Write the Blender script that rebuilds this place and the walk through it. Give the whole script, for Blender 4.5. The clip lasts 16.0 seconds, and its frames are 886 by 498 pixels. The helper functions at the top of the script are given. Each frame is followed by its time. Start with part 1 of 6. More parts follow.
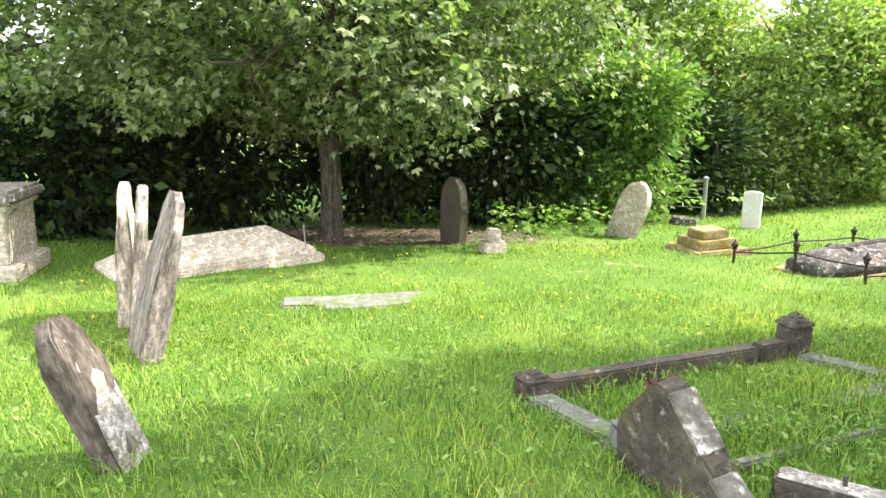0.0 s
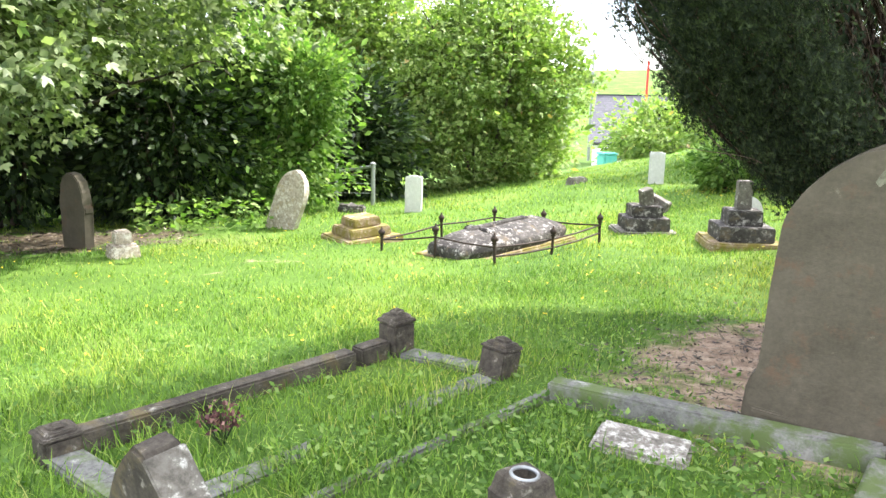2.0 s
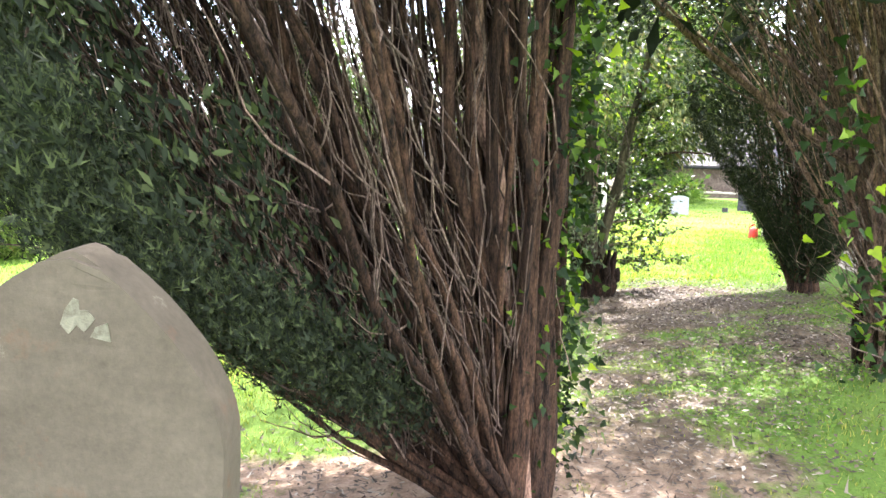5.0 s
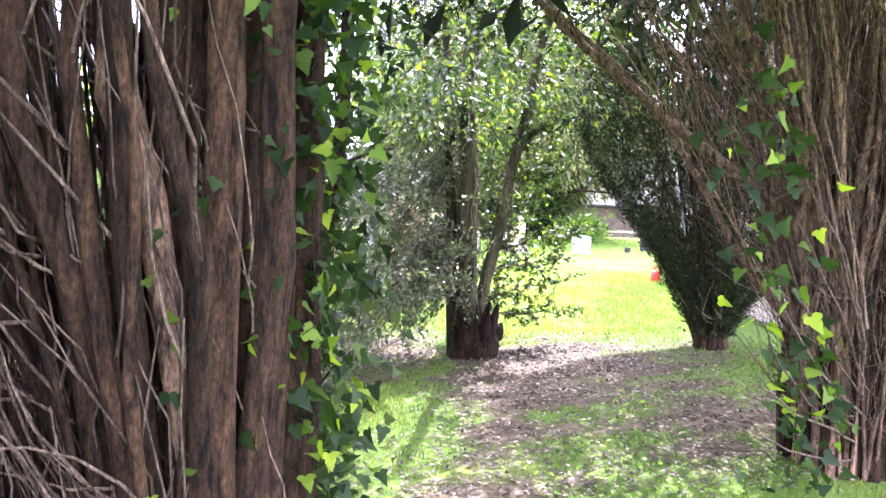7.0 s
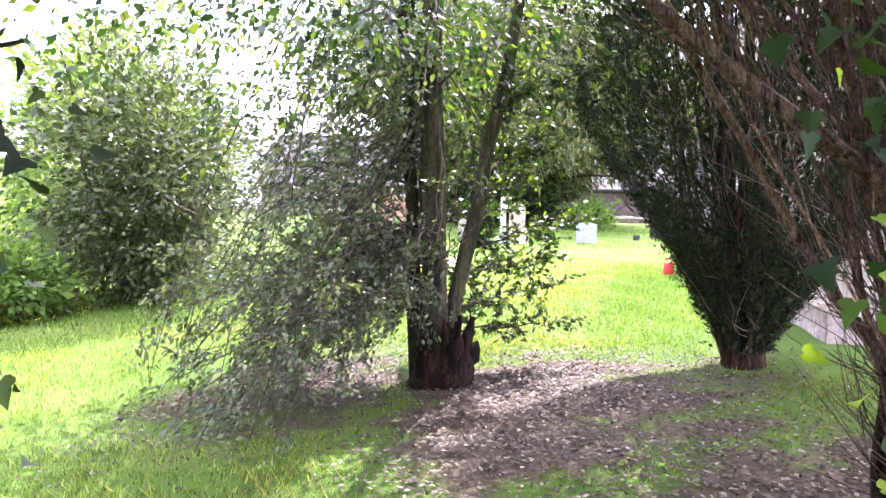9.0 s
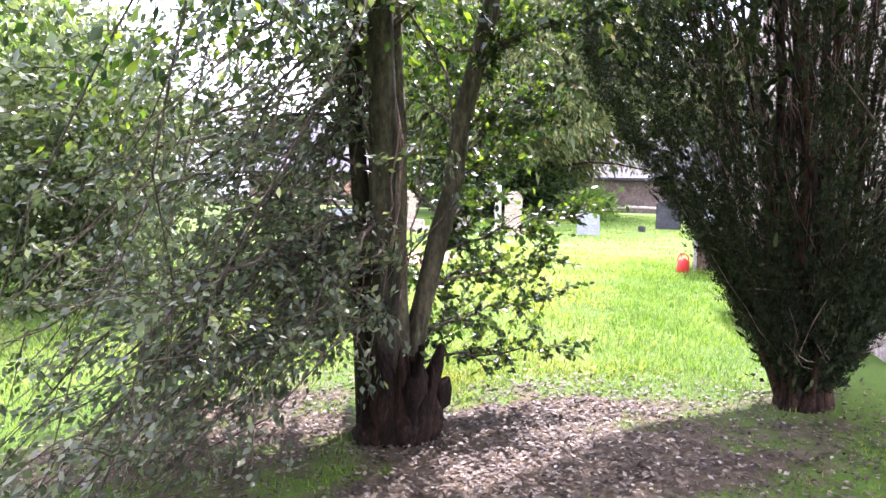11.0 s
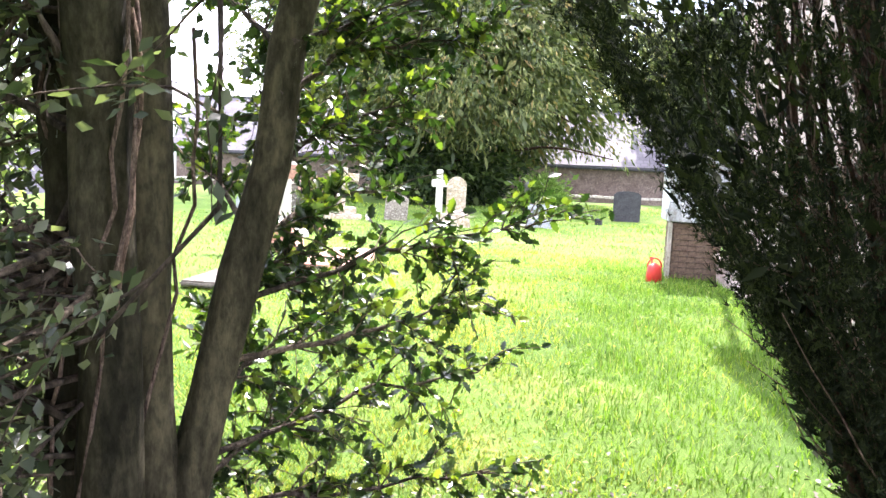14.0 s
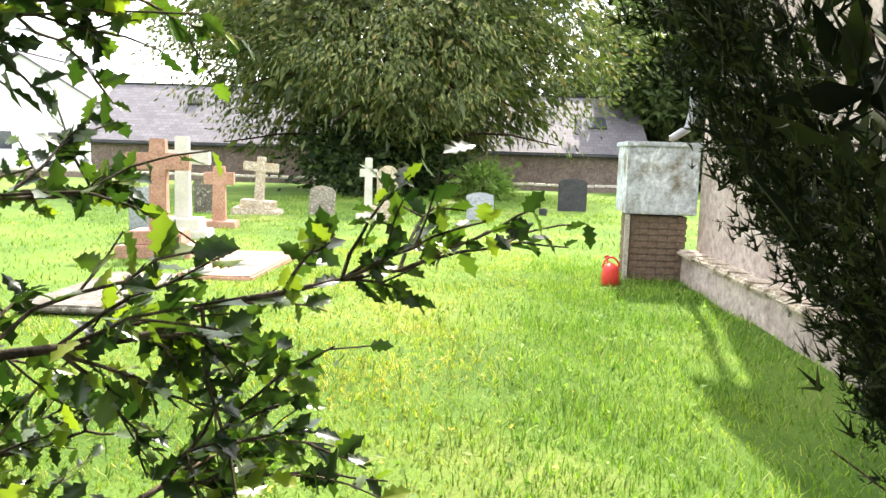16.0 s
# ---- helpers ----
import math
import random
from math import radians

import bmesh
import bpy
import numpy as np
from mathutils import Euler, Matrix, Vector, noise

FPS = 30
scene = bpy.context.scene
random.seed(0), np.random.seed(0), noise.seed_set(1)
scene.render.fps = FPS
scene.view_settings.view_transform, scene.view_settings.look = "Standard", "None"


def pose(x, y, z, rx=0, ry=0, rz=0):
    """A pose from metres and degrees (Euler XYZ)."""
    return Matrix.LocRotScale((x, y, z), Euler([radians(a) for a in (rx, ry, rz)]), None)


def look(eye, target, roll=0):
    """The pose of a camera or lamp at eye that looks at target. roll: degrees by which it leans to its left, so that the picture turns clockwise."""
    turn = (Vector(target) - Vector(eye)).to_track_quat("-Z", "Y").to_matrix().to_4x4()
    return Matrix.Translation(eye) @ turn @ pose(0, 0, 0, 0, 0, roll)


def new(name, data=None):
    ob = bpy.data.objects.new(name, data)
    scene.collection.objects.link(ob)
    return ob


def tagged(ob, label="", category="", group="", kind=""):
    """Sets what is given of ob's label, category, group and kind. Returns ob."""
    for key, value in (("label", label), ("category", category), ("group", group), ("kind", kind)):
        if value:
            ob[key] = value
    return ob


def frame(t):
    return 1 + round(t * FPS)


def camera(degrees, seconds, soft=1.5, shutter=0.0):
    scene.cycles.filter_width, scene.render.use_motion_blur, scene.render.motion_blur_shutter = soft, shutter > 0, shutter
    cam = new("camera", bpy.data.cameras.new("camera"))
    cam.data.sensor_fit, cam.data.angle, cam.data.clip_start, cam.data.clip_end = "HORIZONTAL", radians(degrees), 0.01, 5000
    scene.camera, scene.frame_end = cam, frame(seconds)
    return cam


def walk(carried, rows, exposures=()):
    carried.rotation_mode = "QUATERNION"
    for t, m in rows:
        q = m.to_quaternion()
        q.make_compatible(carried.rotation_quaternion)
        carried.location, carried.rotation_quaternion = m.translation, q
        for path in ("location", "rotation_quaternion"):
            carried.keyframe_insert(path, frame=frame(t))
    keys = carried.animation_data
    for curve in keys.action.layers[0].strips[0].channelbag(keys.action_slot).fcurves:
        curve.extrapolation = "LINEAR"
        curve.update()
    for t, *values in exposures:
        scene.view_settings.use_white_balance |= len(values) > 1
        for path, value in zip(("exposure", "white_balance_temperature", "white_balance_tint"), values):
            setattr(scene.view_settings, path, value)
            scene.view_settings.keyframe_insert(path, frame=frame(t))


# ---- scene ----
cam = camera(61.3, 16.0)
METRES, EYE, TILT, LEAN, TURN = 12.0, 1.5, 0.0, 0.0, 0.0
ROWS = [
    (0.0, 0.0, 0.0, 0.0, 0.07, -11.16, -0.33),
    (0.5, 0.0143, 0.0108, 0.0006, -6.99, -11.49, -0.75),
    (1.0, 0.0341, 0.0171, 0.0006, -12.7, -11.82, -0.83),
    (1.5, 0.0556, 0.0267, -0.0004, -17.56, -12.01, -0.79),
    (2.0, 0.0752, 0.0435, -0.0023, -22.08, -11.93, -0.81),
    (2.5, 0.0983, 0.0527, -0.0036, -27.05, -11.26, -0.99),
    (3.0, 0.1259, 0.0595, -0.0022, -32.6, -10.31, -1.26),
    (3.5, 0.1502, 0.0717, -0.0025, -38.5, -9.21, -1.6),
    (4.0, 0.1748, 0.0816, -0.0019, -44.21, -8.13, -1.71),
    (4.5, 0.208, 0.0865, -0.0012, -49.27, -7.23, -1.57),
    (5.0, 0.2384, 0.0972, -0.0023, -53.36, -6.59, -1.66),
    (7.5, 0.4052, 0.1391, -0.0035, -60.21, -3.39, -2.23),
    (8.0, 0.4372, 0.1511, -0.0048, -60.01, -3.74, -1.92),
    (8.5, 0.4707, 0.1606, -0.0058, -59.66, -4.19, -1.55),
    (9.0, 0.5057, 0.1686, -0.0033, -59.39, -4.44, -1.2),
    (11.5, 0.6596, 0.2293, -0.007, -59.67, -5.54, -1.19),
    (12.0, 0.6913, 0.2395, -0.0063, -60.2, -5.79, -1.1),
    (12.5, 0.7214, 0.2531, -0.0085, -60.84, -6.02, -1.28),
    (13.0, 0.7535, 0.2606, -0.0098, -61.58, -6.09, -1.69),
    (13.5, 0.783, 0.2689, -0.0081, -62.26, -6.11, -2.08),
    (14.0, 0.8118, 0.2843, -0.0073, -63.01, -6.36, -2.49),
    (14.5, 0.8454, 0.2928, -0.0093, -63.91, -6.68, -2.58),
    (15.0, 0.8763, 0.3018, -0.0088, -64.97, -6.97, -2.41),
    (15.5, 0.9053, 0.3149, -0.0083, -66.04, -7.17, -2.12),
    (16.0, 0.9379, 0.3217, -0.0097, -67.33, -7.01, -1.71),
]
walk(cam, [(t, pose(0, 0, EYE, TILT, LEAN, TURN) @ pose(METRES * x, METRES * y, METRES * z, 90 + pitch, roll, yaw)) for t, x, y, z, yaw, pitch, roll in ROWS],
     exposures=[(0.0, 1.7, 6500, 13), (2.5, 1.8, 6200, 15), (5.0, 2.6, 6300, 21), (7.5, 2.95, 5800, 36), (9.0, 2.40, 5900, 38), (11.5, 2.25, 5900, 38), (13.5, 2.25, 6000, 33), (16.0, 1.72, 6800, 14)])

# ---- world, sun, exposure ----
SUN_DIR = Vector((0.96, 0.15, 1.10)).normalized()
world = bpy.data.worlds.new("sky")
scene.world = world
world.use_nodes = True
wn, wl = world.node_tree.nodes, world.node_tree.links
sky = wn.new("ShaderNodeTexSky")
sky.sky_type = 'NISHITA'
sky.sun_disc = False
sky.sun_elevation = math.asin(SUN_DIR.z)
sky.sun_rotation = math.atan2(SUN_DIR.x, SUN_DIR.y)
wtc = wn.new("ShaderNodeTexCoord")
wmap = wn.new("ShaderNodeMapping")
wmap.inputs["Scale"].default_value = (1.6, 1.6, 5.0)
wnoise = wn.new("ShaderNodeTexNoise")
wnoise.inputs["Scale"].default_value = 1.7
wnoise.inputs["Detail"].default_value = 7
wramp = wn.new("ShaderNodeValToRGB")
wramp.color_ramp.elements[0].position = 0.36
wramp.color_ramp.elements[1].position = 0.54
wmix = wn.new("ShaderNodeMixRGB")
wmix.inputs[2].default_value = (10.5, 10.8, 11.2, 1)
wl.new(wtc.outputs["Generated"], wmap.inputs["Vector"])
wl.new(wmap.outputs["Vector"], wnoise.inputs["Vector"])
wl.new(wnoise.outputs["Fac"], wramp.inputs["Fac"])
wl.new(wramp.outputs["Color"], wmix.inputs[0])
wl.new(sky.outputs["Color"], wmix.inputs[1])
wl.new(wmix.outputs["Color"], wn["Background"].inputs["Color"])
wn["Background"].inputs["Strength"].default_value = 0.15
sun = new("sun", bpy.data.lights.new("sun", 'SUN'))
sun.data.energy = 4.7
sun.data.angle = radians(0.6)
sun.data.color = (1.0, 0.95, 0.86)
sun.matrix_world = look(SUN_DIR * 60, (0, 0, 0))

# ---- materials ----
rng = np.random.default_rng(7)


def mat(name):
    m = bpy.data.materials.new(name)
    m.use_nodes = True
    return m, m.node_tree.nodes, m.node_tree.links, m.node_tree.nodes["Principled BSDF"]


def ramp(n, l, src, stops):
    r = n.new("ShaderNodeValToRGB")
    e = r.color_ramp.elements
    while len(e) < len(stops):
        e.new(0.5)
    for el, (p, c) in zip(e, stops):
        el.position, el.color = p, (*c, 1)
    l.new(src, r.inputs["Fac"])
    return r.outputs["Color"]


def noise_tex(n, l, scale, detail=6, rough=0.6, coord="Object"):
    tc = n.new("ShaderNodeTexCoord")
    t = n.new("ShaderNodeTexNoise")
    t.inputs["Scale"].default_value, t.inputs["Detail"].default_value, t.inputs["Roughness"].default_value = scale, detail, rough
    l.new(tc.outputs[coord], t.inputs["Vector"])
    return t.outputs["Fac"]


def mix(n, l, fac, a, b, kind="MIX"):
    m = n.new("ShaderNodeMixRGB")
    m.blend_type = kind
    for sock, v in zip(m.inputs, (fac, a, b)):
        if isinstance(v, (int, float)):
            sock.default_value = v
        elif isinstance(v, tuple):
            sock.default_value = (*v, 1)
        else:
            l.new(v, sock)
    return m.outputs["Color"]


def bump(n, l, bsdf, height, strength=0.4, dist=0.01):
    b = n.new("ShaderNodeBump")
    b.inputs["Strength"].default_value, b.inputs["Distance"].default_value = strength, dist
    l.new(height, b.inputs["Height"])
    l.new(b.outputs["Normal"], bsdf.inputs["Normal"])


def stone(name, dark, light, lichen=(0.62, 0.62, 0.56), amount=0.5, moss=None, moss_amount=0.6, scale=1.0, relief=0.5, pit=0.7):
    """Weathered stone: broad stains, fine grain, pale lichen spots, and moss or rust stains where given."""
    m, n, l, p = mat(name)
    broad = noise_tex(n, l, 3.5 * scale, 8, 0.65)
    grain = noise_tex(n, l, 70 * scale, 5, 0.7)
    spots = noise_tex(n, l, 13 * scale, 9, 0.72)
    c = ramp(n, l, broad, [(0.3, dark), (0.7, light)])
    c = mix(n, l, 0.35, c, ramp(n, l, grain, [(0.3, (0.35, 0.35, 0.35)), (0.7, (1, 1, 1))]), "MULTIPLY")
    c = mix(n, l, ramp(n, l, spots, [(1.05 - amount, (0, 0, 0)), (1.20 - amount, (0.85, 0.85, 0.85))]), c, lichen)
    pits = noise_tex(n, l, 26 * scale, 7, 0.78)
    c = mix(n, l, pit, c, ramp(n, l, pits, [(0.36, (0.35, 0.33, 0.30)), (0.52, (1.0, 1.0, 1.0)), (0.68, (1.3, 1.28, 1.24))]), "MULTIPLY")
    if moss:
        patch = noise_tex(n, l, 5.3 * scale, 8, 0.7)
        c = mix(n, l, ramp(n, l, patch, [(1.0 - moss_amount, (0, 0, 0)), (1.14 - moss_amount, (1, 1, 1))]), c, moss)
    l.new(c, p.inputs["Base Color"])
    p.inputs["Roughness"].default_value = 0.9
    p.inputs["Specular IOR Level"].default_value = 0.25
    bump(n, l, p, mix(n, l, 0.5, spots, grain), relief, 0.012)
    return m


def leaf_mat(name, stops, rough=0.5, trans=0.35, glow=(1.0, 1.25, 0.5), spec=0.4):
    """Leaves: each one its own shade, with light passing through it."""
    m, n, l, p = mat(name)
    g = n.new("ShaderNodeNewGeometry")
    big = noise_tex(n, l, 0.9, 4, 0.6)
    c = ramp(n, l, g.outputs["Random Per Island"], stops)
    c = mix(n, l, 0.6, c, ramp(n, l, big, [(0.3, (0.55, 0.6, 0.55)), (0.7, (1.25, 1.2, 1.1))]), "MULTIPLY")
    l.new(c, p.inputs["Base Color"])
    p.inputs["Roughness"].default_value = rough
    p.inputs["Specular IOR Level"].default_value = spec
    t = n.new("ShaderNodeBsdfTranslucent")
    l.new(mix(n, l, 1.0, c, glow, "MULTIPLY"), t.inputs["Color"])
    ms = n.new("ShaderNodeMixShader")
    ms.inputs[0].default_value = trans
    l.new(p.outputs[0], ms.inputs[1])
    l.new(t.outputs[0], ms.inputs[2])
    l.new(ms.outputs[0], n["Material Output"].inputs["Surface"])
    return m


def bark_mat(name, dark, light, along=14.0, relief=0.8):
    """Bark: long streaks up the stem, small flakes, and each limb its own shade."""
    m, n, l, p = mat(name)
    tc = n.new("ShaderNodeTexCoord")
    layers = []
    for scale, squash in ((along, 0.2), (along * 3.2, 0.45)):
        mp = n.new("ShaderNodeMapping")
        mp.inputs["Scale"].default_value = (scale, scale, scale * squash)
        t = n.new("ShaderNodeTexNoise")
        t.inputs["Scale"].default_value, t.inputs["Detail"].default_value, t.inputs["Roughness"].default_value = 2.2, 8, 0.68
        l.new(tc.outputs["Object"], mp.inputs["Vector"])
        l.new(mp.outputs["Vector"], t.inputs["Vector"])
        layers.append(t.outputs["Fac"])
    info = n.new("ShaderNodeObjectInfo")
    g_ = n.new("ShaderNodeNewGeometry")
    add = n.new("ShaderNodeMath")
    add.operation = "ADD"
    l.new(info.outputs["Random"], add.inputs[0])
    l.new(g_.outputs["Random Per Island"], add.inputs[1])
    half = n.new("ShaderNodeMath")
    half.operation = "MULTIPLY"
    half.inputs[1].default_value = 0.5
    l.new(add.outputs[0], half.inputs[0])
    c = ramp(n, l, layers[0], [(0.36, dark), (0.64, light)])
    c = mix(n, l, 0.75, c, ramp(n, l, layers[1], [(0.38, (0.3, 0.28, 0.27)), (0.62, (1.25, 1.2, 1.15))]), "MULTIPLY")
    c = mix(n, l, 0.8, c, ramp(n, l, half.outputs[0], [(0.15, (0.28, 0.25, 0.24)), (0.55, (0.9, 0.84, 0.80)), (0.9, (1.9, 1.70, 1.55))]), "MULTIPLY")
    l.new(c, p.inputs["Base Color"])
    p.inputs["Roughness"].default_value = 0.92
    p.inputs["Specular IOR Level"].default_value = 0.2
    bump(n, l, p, mix(n, l, 0.45, layers[0], layers[1]), relief, 0.035)
    return m


def plain(name, c1, c2, rough=0.6, metal=0.0, scale=8.0, relief=0.2, spec=0.4):
    m, n, l, p = mat(name)
    f = noise_tex(n, l, scale, 7, 0.65)
    l.new(ramp(n, l, f, [(0.3, c1), (0.7, c2)]), p.inputs["Base Color"])
    p.inputs["Roughness"].default_value, p.inputs["Metallic"].default_value = rough, metal
    p.inputs["Specular IOR Level"].default_value = spec
    bump(n, l, p, f, relief, 0.01)
    return m


M_GREY = stone("grey_weathered_stone", (0.085, 0.078, 0.063), (0.22, 0.20, 0.165), amount=0.50)
M_FLAKE = stone("flaked_sandstone", (0.135, 0.13, 0.09), (0.20, 0.195, 0.14), (0.25, 0.245, 0.19), 0.4)
M_SLAB = stone("pale_lichened_stone", (0.15, 0.135, 0.11), (0.38, 0.34, 0.29), (0.58, 0.56, 0.50), 0.56, scale=1.6, relief=0.9)
M_BROWN = stone("brown_sandstone", (0.066, 0.056, 0.038), (0.122, 0.104, 0.074), (0.26, 0.25, 0.18), 0.40, (0.115, 0.068, 0.040), 0.44, scale=0.8, relief=0.3, pit=0.15)
M_DARK = stone("dark_kerb_stone", (0.036, 0.030, 0.023), (0.135, 0.115, 0.088), (0.42, 0.40, 0.34), 0.47, (0.12, 0.095, 0.045), 0.46, relief=1.0)
M_KERB = stone("grey_kerb_stone", (0.10, 0.10, 0.09), (0.27, 0.26, 0.235), (0.42, 0.42, 0.38), 0.46, (0.09, 0.12, 0.04), 0.54)
M_WHITE = stone("pale_portland_stone", (0.52, 0.51, 0.46), (0.70, 0.69, 0.64), (0.75, 0.75, 0.70), 0.45, scale=0.7, relief=0.12, pit=0.15)
M_COPE = stone("pale_coped_stone", (0.34, 0.28, 0.21), (0.60, 0.52, 0.42), (0.66, 0.63, 0.55), 0.55, (0.33, 0.24, 0.10), 0.45)
M_MOSSY = stone("mossy_sandstone", (0.20, 0.13, 0.08), (0.42, 0.33, 0.22), (0.60, 0.56, 0.46), 0.50, (0.17, 0.14, 0.03), 0.58, scale=1.5)
M_TOMB = stone("dark_lichened_stone", (0.030, 0.027, 0.025), (0.12, 0.108, 0.095), (0.46, 0.44, 0.40), 0.52, (0.13, 0.10, 0.06), 0.45, relief=1.2)
M_FLAKY = bark_mat("flaking_sandstone", (0.13, 0.12, 0.10), (0.60, 0.56, 0.50), 6, 0.8)
M_FLAKYDARK = bark_mat("flaking_dark_sandstone", (0.10, 0.088, 0.068), (0.40, 0.36, 0.30), 5, 0.7)
M_PINK = stone("pink_granite", (0.40, 0.22, 0.16), (0.58, 0.36, 0.27), (0.60, 0.45, 0.36), 0.42, scale=1.3, relief=0.15)
M_SLATE = stone("dark_slate", (0.035, 0.037, 0.042), (0.075, 0.078, 0.085), (0.2, 0.2, 0.2), 0.36, relief=0.1)
M_BLUEGREY = stone("blue_grey_granite", (0.33, 0.36, 0.42), (0.44, 0.47, 0.54), (0.5, 0.52, 0.58), 0.4, relief=0.1)
M_IRON = plain("rusty_black_iron", (0.02, 0.018, 0.016), (0.075, 0.05, 0.035), 0.7, 0.6, 30)
M_STEEL = plain("galvanised_steel", (0.22, 0.23, 0.22), (0.40, 0.41, 0.40), 0.55, 0.7, 12)
# Dark end near black: shade between the stems put into the bark colour.
M_YEWBARK = bark_mat("shaded_yew_bark", (0.004, 0.003, 0.0025), (0.100, 0.062, 0.040), 18, 1.0)
M_YEWPALE = bark_mat("pale_yew_bark", (0.030, 0.020, 0.015), (0.44, 0.31, 0.235), 18, 1.0)
# Light end raised so dry twigs also read as sun flecks among stems.
M_TWIG = bark_mat("dry_twigs", (0.09, 0.065, 0.052), (0.44, 0.35, 0.285), 25)
M_OAKBARK = bark_mat("furrowed_bark", (0.045, 0.04, 0.032), (0.19, 0.165, 0.13), 9)
M_HOLLYBARK = bark_mat("smooth_grey_bark", (0.020, 0.021, 0.013), (0.100, 0.100, 0.062), 5, 0.45)
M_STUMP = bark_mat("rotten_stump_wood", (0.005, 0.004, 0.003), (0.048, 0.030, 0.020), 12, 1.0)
# Needle colour lowered to carry the shade on the first yew's near side.
M_YEWLEAF = leaf_mat("shaded_yew_needles", [(0.0, (0.010, 0.015, 0.009)), (0.6, (0.024, 0.034, 0.018)), (1.0, (0.074, 0.096, 0.038))], 0.8, 0.09, spec=0.15)
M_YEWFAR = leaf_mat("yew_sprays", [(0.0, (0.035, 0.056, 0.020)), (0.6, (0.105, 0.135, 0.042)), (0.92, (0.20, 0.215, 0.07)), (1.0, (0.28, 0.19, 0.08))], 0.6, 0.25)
# Upper stops colour some leaves yellow-green as if the sun caught them.
M_HOLLYLEAF = leaf_mat("holly_leaves", [(0.0, (0.012, 0.032, 0.012)), (0.55, (0.034, 0.066, 0.022)), (0.8, (0.10, 0.16, 0.035)), (1.0, (0.30, 0.36, 0.06))], 0.30, 0.36, (1.3, 1.6, 0.4), 0.55)
M_HANG = leaf_mat("grey_green_sprays", [(0.0, (0.035, 0.055, 0.028)), (0.6, (0.105, 0.135, 0.075)), (1.0, (0.26, 0.29, 0.18))], 0.36, 0.38, (1.0, 1.2, 0.5), 0.5)
M_IVY = leaf_mat("ivy_leaves", [(0.0, (0.012, 0.030, 0.012)), (0.74, (0.034, 0.070, 0.020)), (0.88, (0.13, 0.22, 0.03)), (1.0, (0.32, 0.42, 0.04))], 0.6, 0.45, (1.5, 1.7, 0.3), 0.25)
M_OAKLEAF = leaf_mat("tree_leaves", [(0.0, (0.055, 0.09, 0.032)), (0.5, (0.18, 0.23, 0.09)), (1.0, (0.36, 0.40, 0.22))], 0.45, 0.45)
M_GLOSSLEAF = leaf_mat("small_glossy_leaves", [(0.0, (0.028, 0.046, 0.020)), (0.5, (0.085, 0.11, 0.045)), (1.0, (0.21, 0.24, 0.13))], 0.4, 0.35)
# Leaf greens lowered so the shade under the trees goes near black.
M_SHADELEAF = leaf_mat("shaded_hedge_leaves", [(0.0, (0.009, 0.020, 0.008)), (0.6, (0.028, 0.052, 0.015)), (1.0, (0.085, 0.125, 0.035))], 0.55, 0.22, spec=0.2)
# Bush and shrub greens raised to stand in for sun on their near sides.
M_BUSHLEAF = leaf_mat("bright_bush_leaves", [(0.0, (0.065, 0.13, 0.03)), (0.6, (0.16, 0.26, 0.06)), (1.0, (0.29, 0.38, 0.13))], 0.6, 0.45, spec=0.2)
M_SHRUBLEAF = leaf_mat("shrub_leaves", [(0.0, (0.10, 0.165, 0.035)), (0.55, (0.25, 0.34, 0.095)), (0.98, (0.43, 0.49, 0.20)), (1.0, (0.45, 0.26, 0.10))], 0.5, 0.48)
M_FARLEAF = leaf_mat("distant_leaves", [(0.0, (0.03, 0.05, 0.02)), (1.0, (0.12, 0.16, 0.06))], 0.6, 0.3)
M_DEADLEAF = leaf_mat("fallen_leaves", [(0.0, (0.035, 0.026, 0.022)), (0.5, (0.085, 0.064, 0.045)), (0.85, (0.17, 0.138, 0.100)), (1.0, (0.38, 0.34, 0.28))], 0.7, 0.1, (1, 1, 1))
M_YELLOW = plain("yellow_petals", (0.65, 0.48, 0.02), (0.80, 0.62, 0.05), 0.6)
M_WITHERED = leaf_mat("withered_petals", [(0.0, (0.03, 0.010, 0.010)), (0.6, (0.12, 0.045, 0.04)), (1.0, (0.30, 0.17, 0.14))], 0.8, 0.1, (1, 1, 1))
M_RED = plain("red_plastic", (0.55, 0.035, 0.025), (0.68, 0.06, 0.045), 0.4, 0, 14, 0.05)
M_ZINC = stone("peeling_painted_zinc", (0.48, 0.53, 0.58), (0.68, 0.73, 0.77), (0.80, 0.81, 0.82), 0.52, (0.20, 0.17, 0.12), 0.50, scale=0.5, relief=0.2)
M_BRICK = stone("brown_brick", (0.16, 0.115, 0.085), (0.30, 0.22, 0.17), (0.42, 0.37, 0.32), 0.46)
M_RENDER = stone("pink_white_limewash", (0.40, 0.325, 0.285), (0.56, 0.475, 0.43), (0.62, 0.56, 0.52), 0.47, scale=0.4, relief=0.4)
M_BARNWALL = stone("brown_rubble_wall", (0.13, 0.10, 0.085), (0.24, 0.19, 0.165), (0.34, 0.30, 0.26), 0.48, scale=0.5)
M_WALLCAP = stone("pale_wall_coping", (0.42, 0.40, 0.34), (0.60, 0.57, 0.50), (0.66, 0.64, 0.57), 0.5, scale=0.6)
M_HOUSE = plain("white_house_render", (0.66, 0.67, 0.68), (0.78, 0.78, 0.78), 0.8, 0, 1.5, 0.1)
M_PIPE = plain("grey_cast_pipe", (0.20, 0.22, 0.23), (0.32, 0.34, 0.35), 0.5, 0.2, 10)
M_GLASSDARK = plain("dark_window_glass", (0.03, 0.035, 0.045), (0.06, 0.065, 0.08), 0.12, 0, 3, 0.02, 0.8)
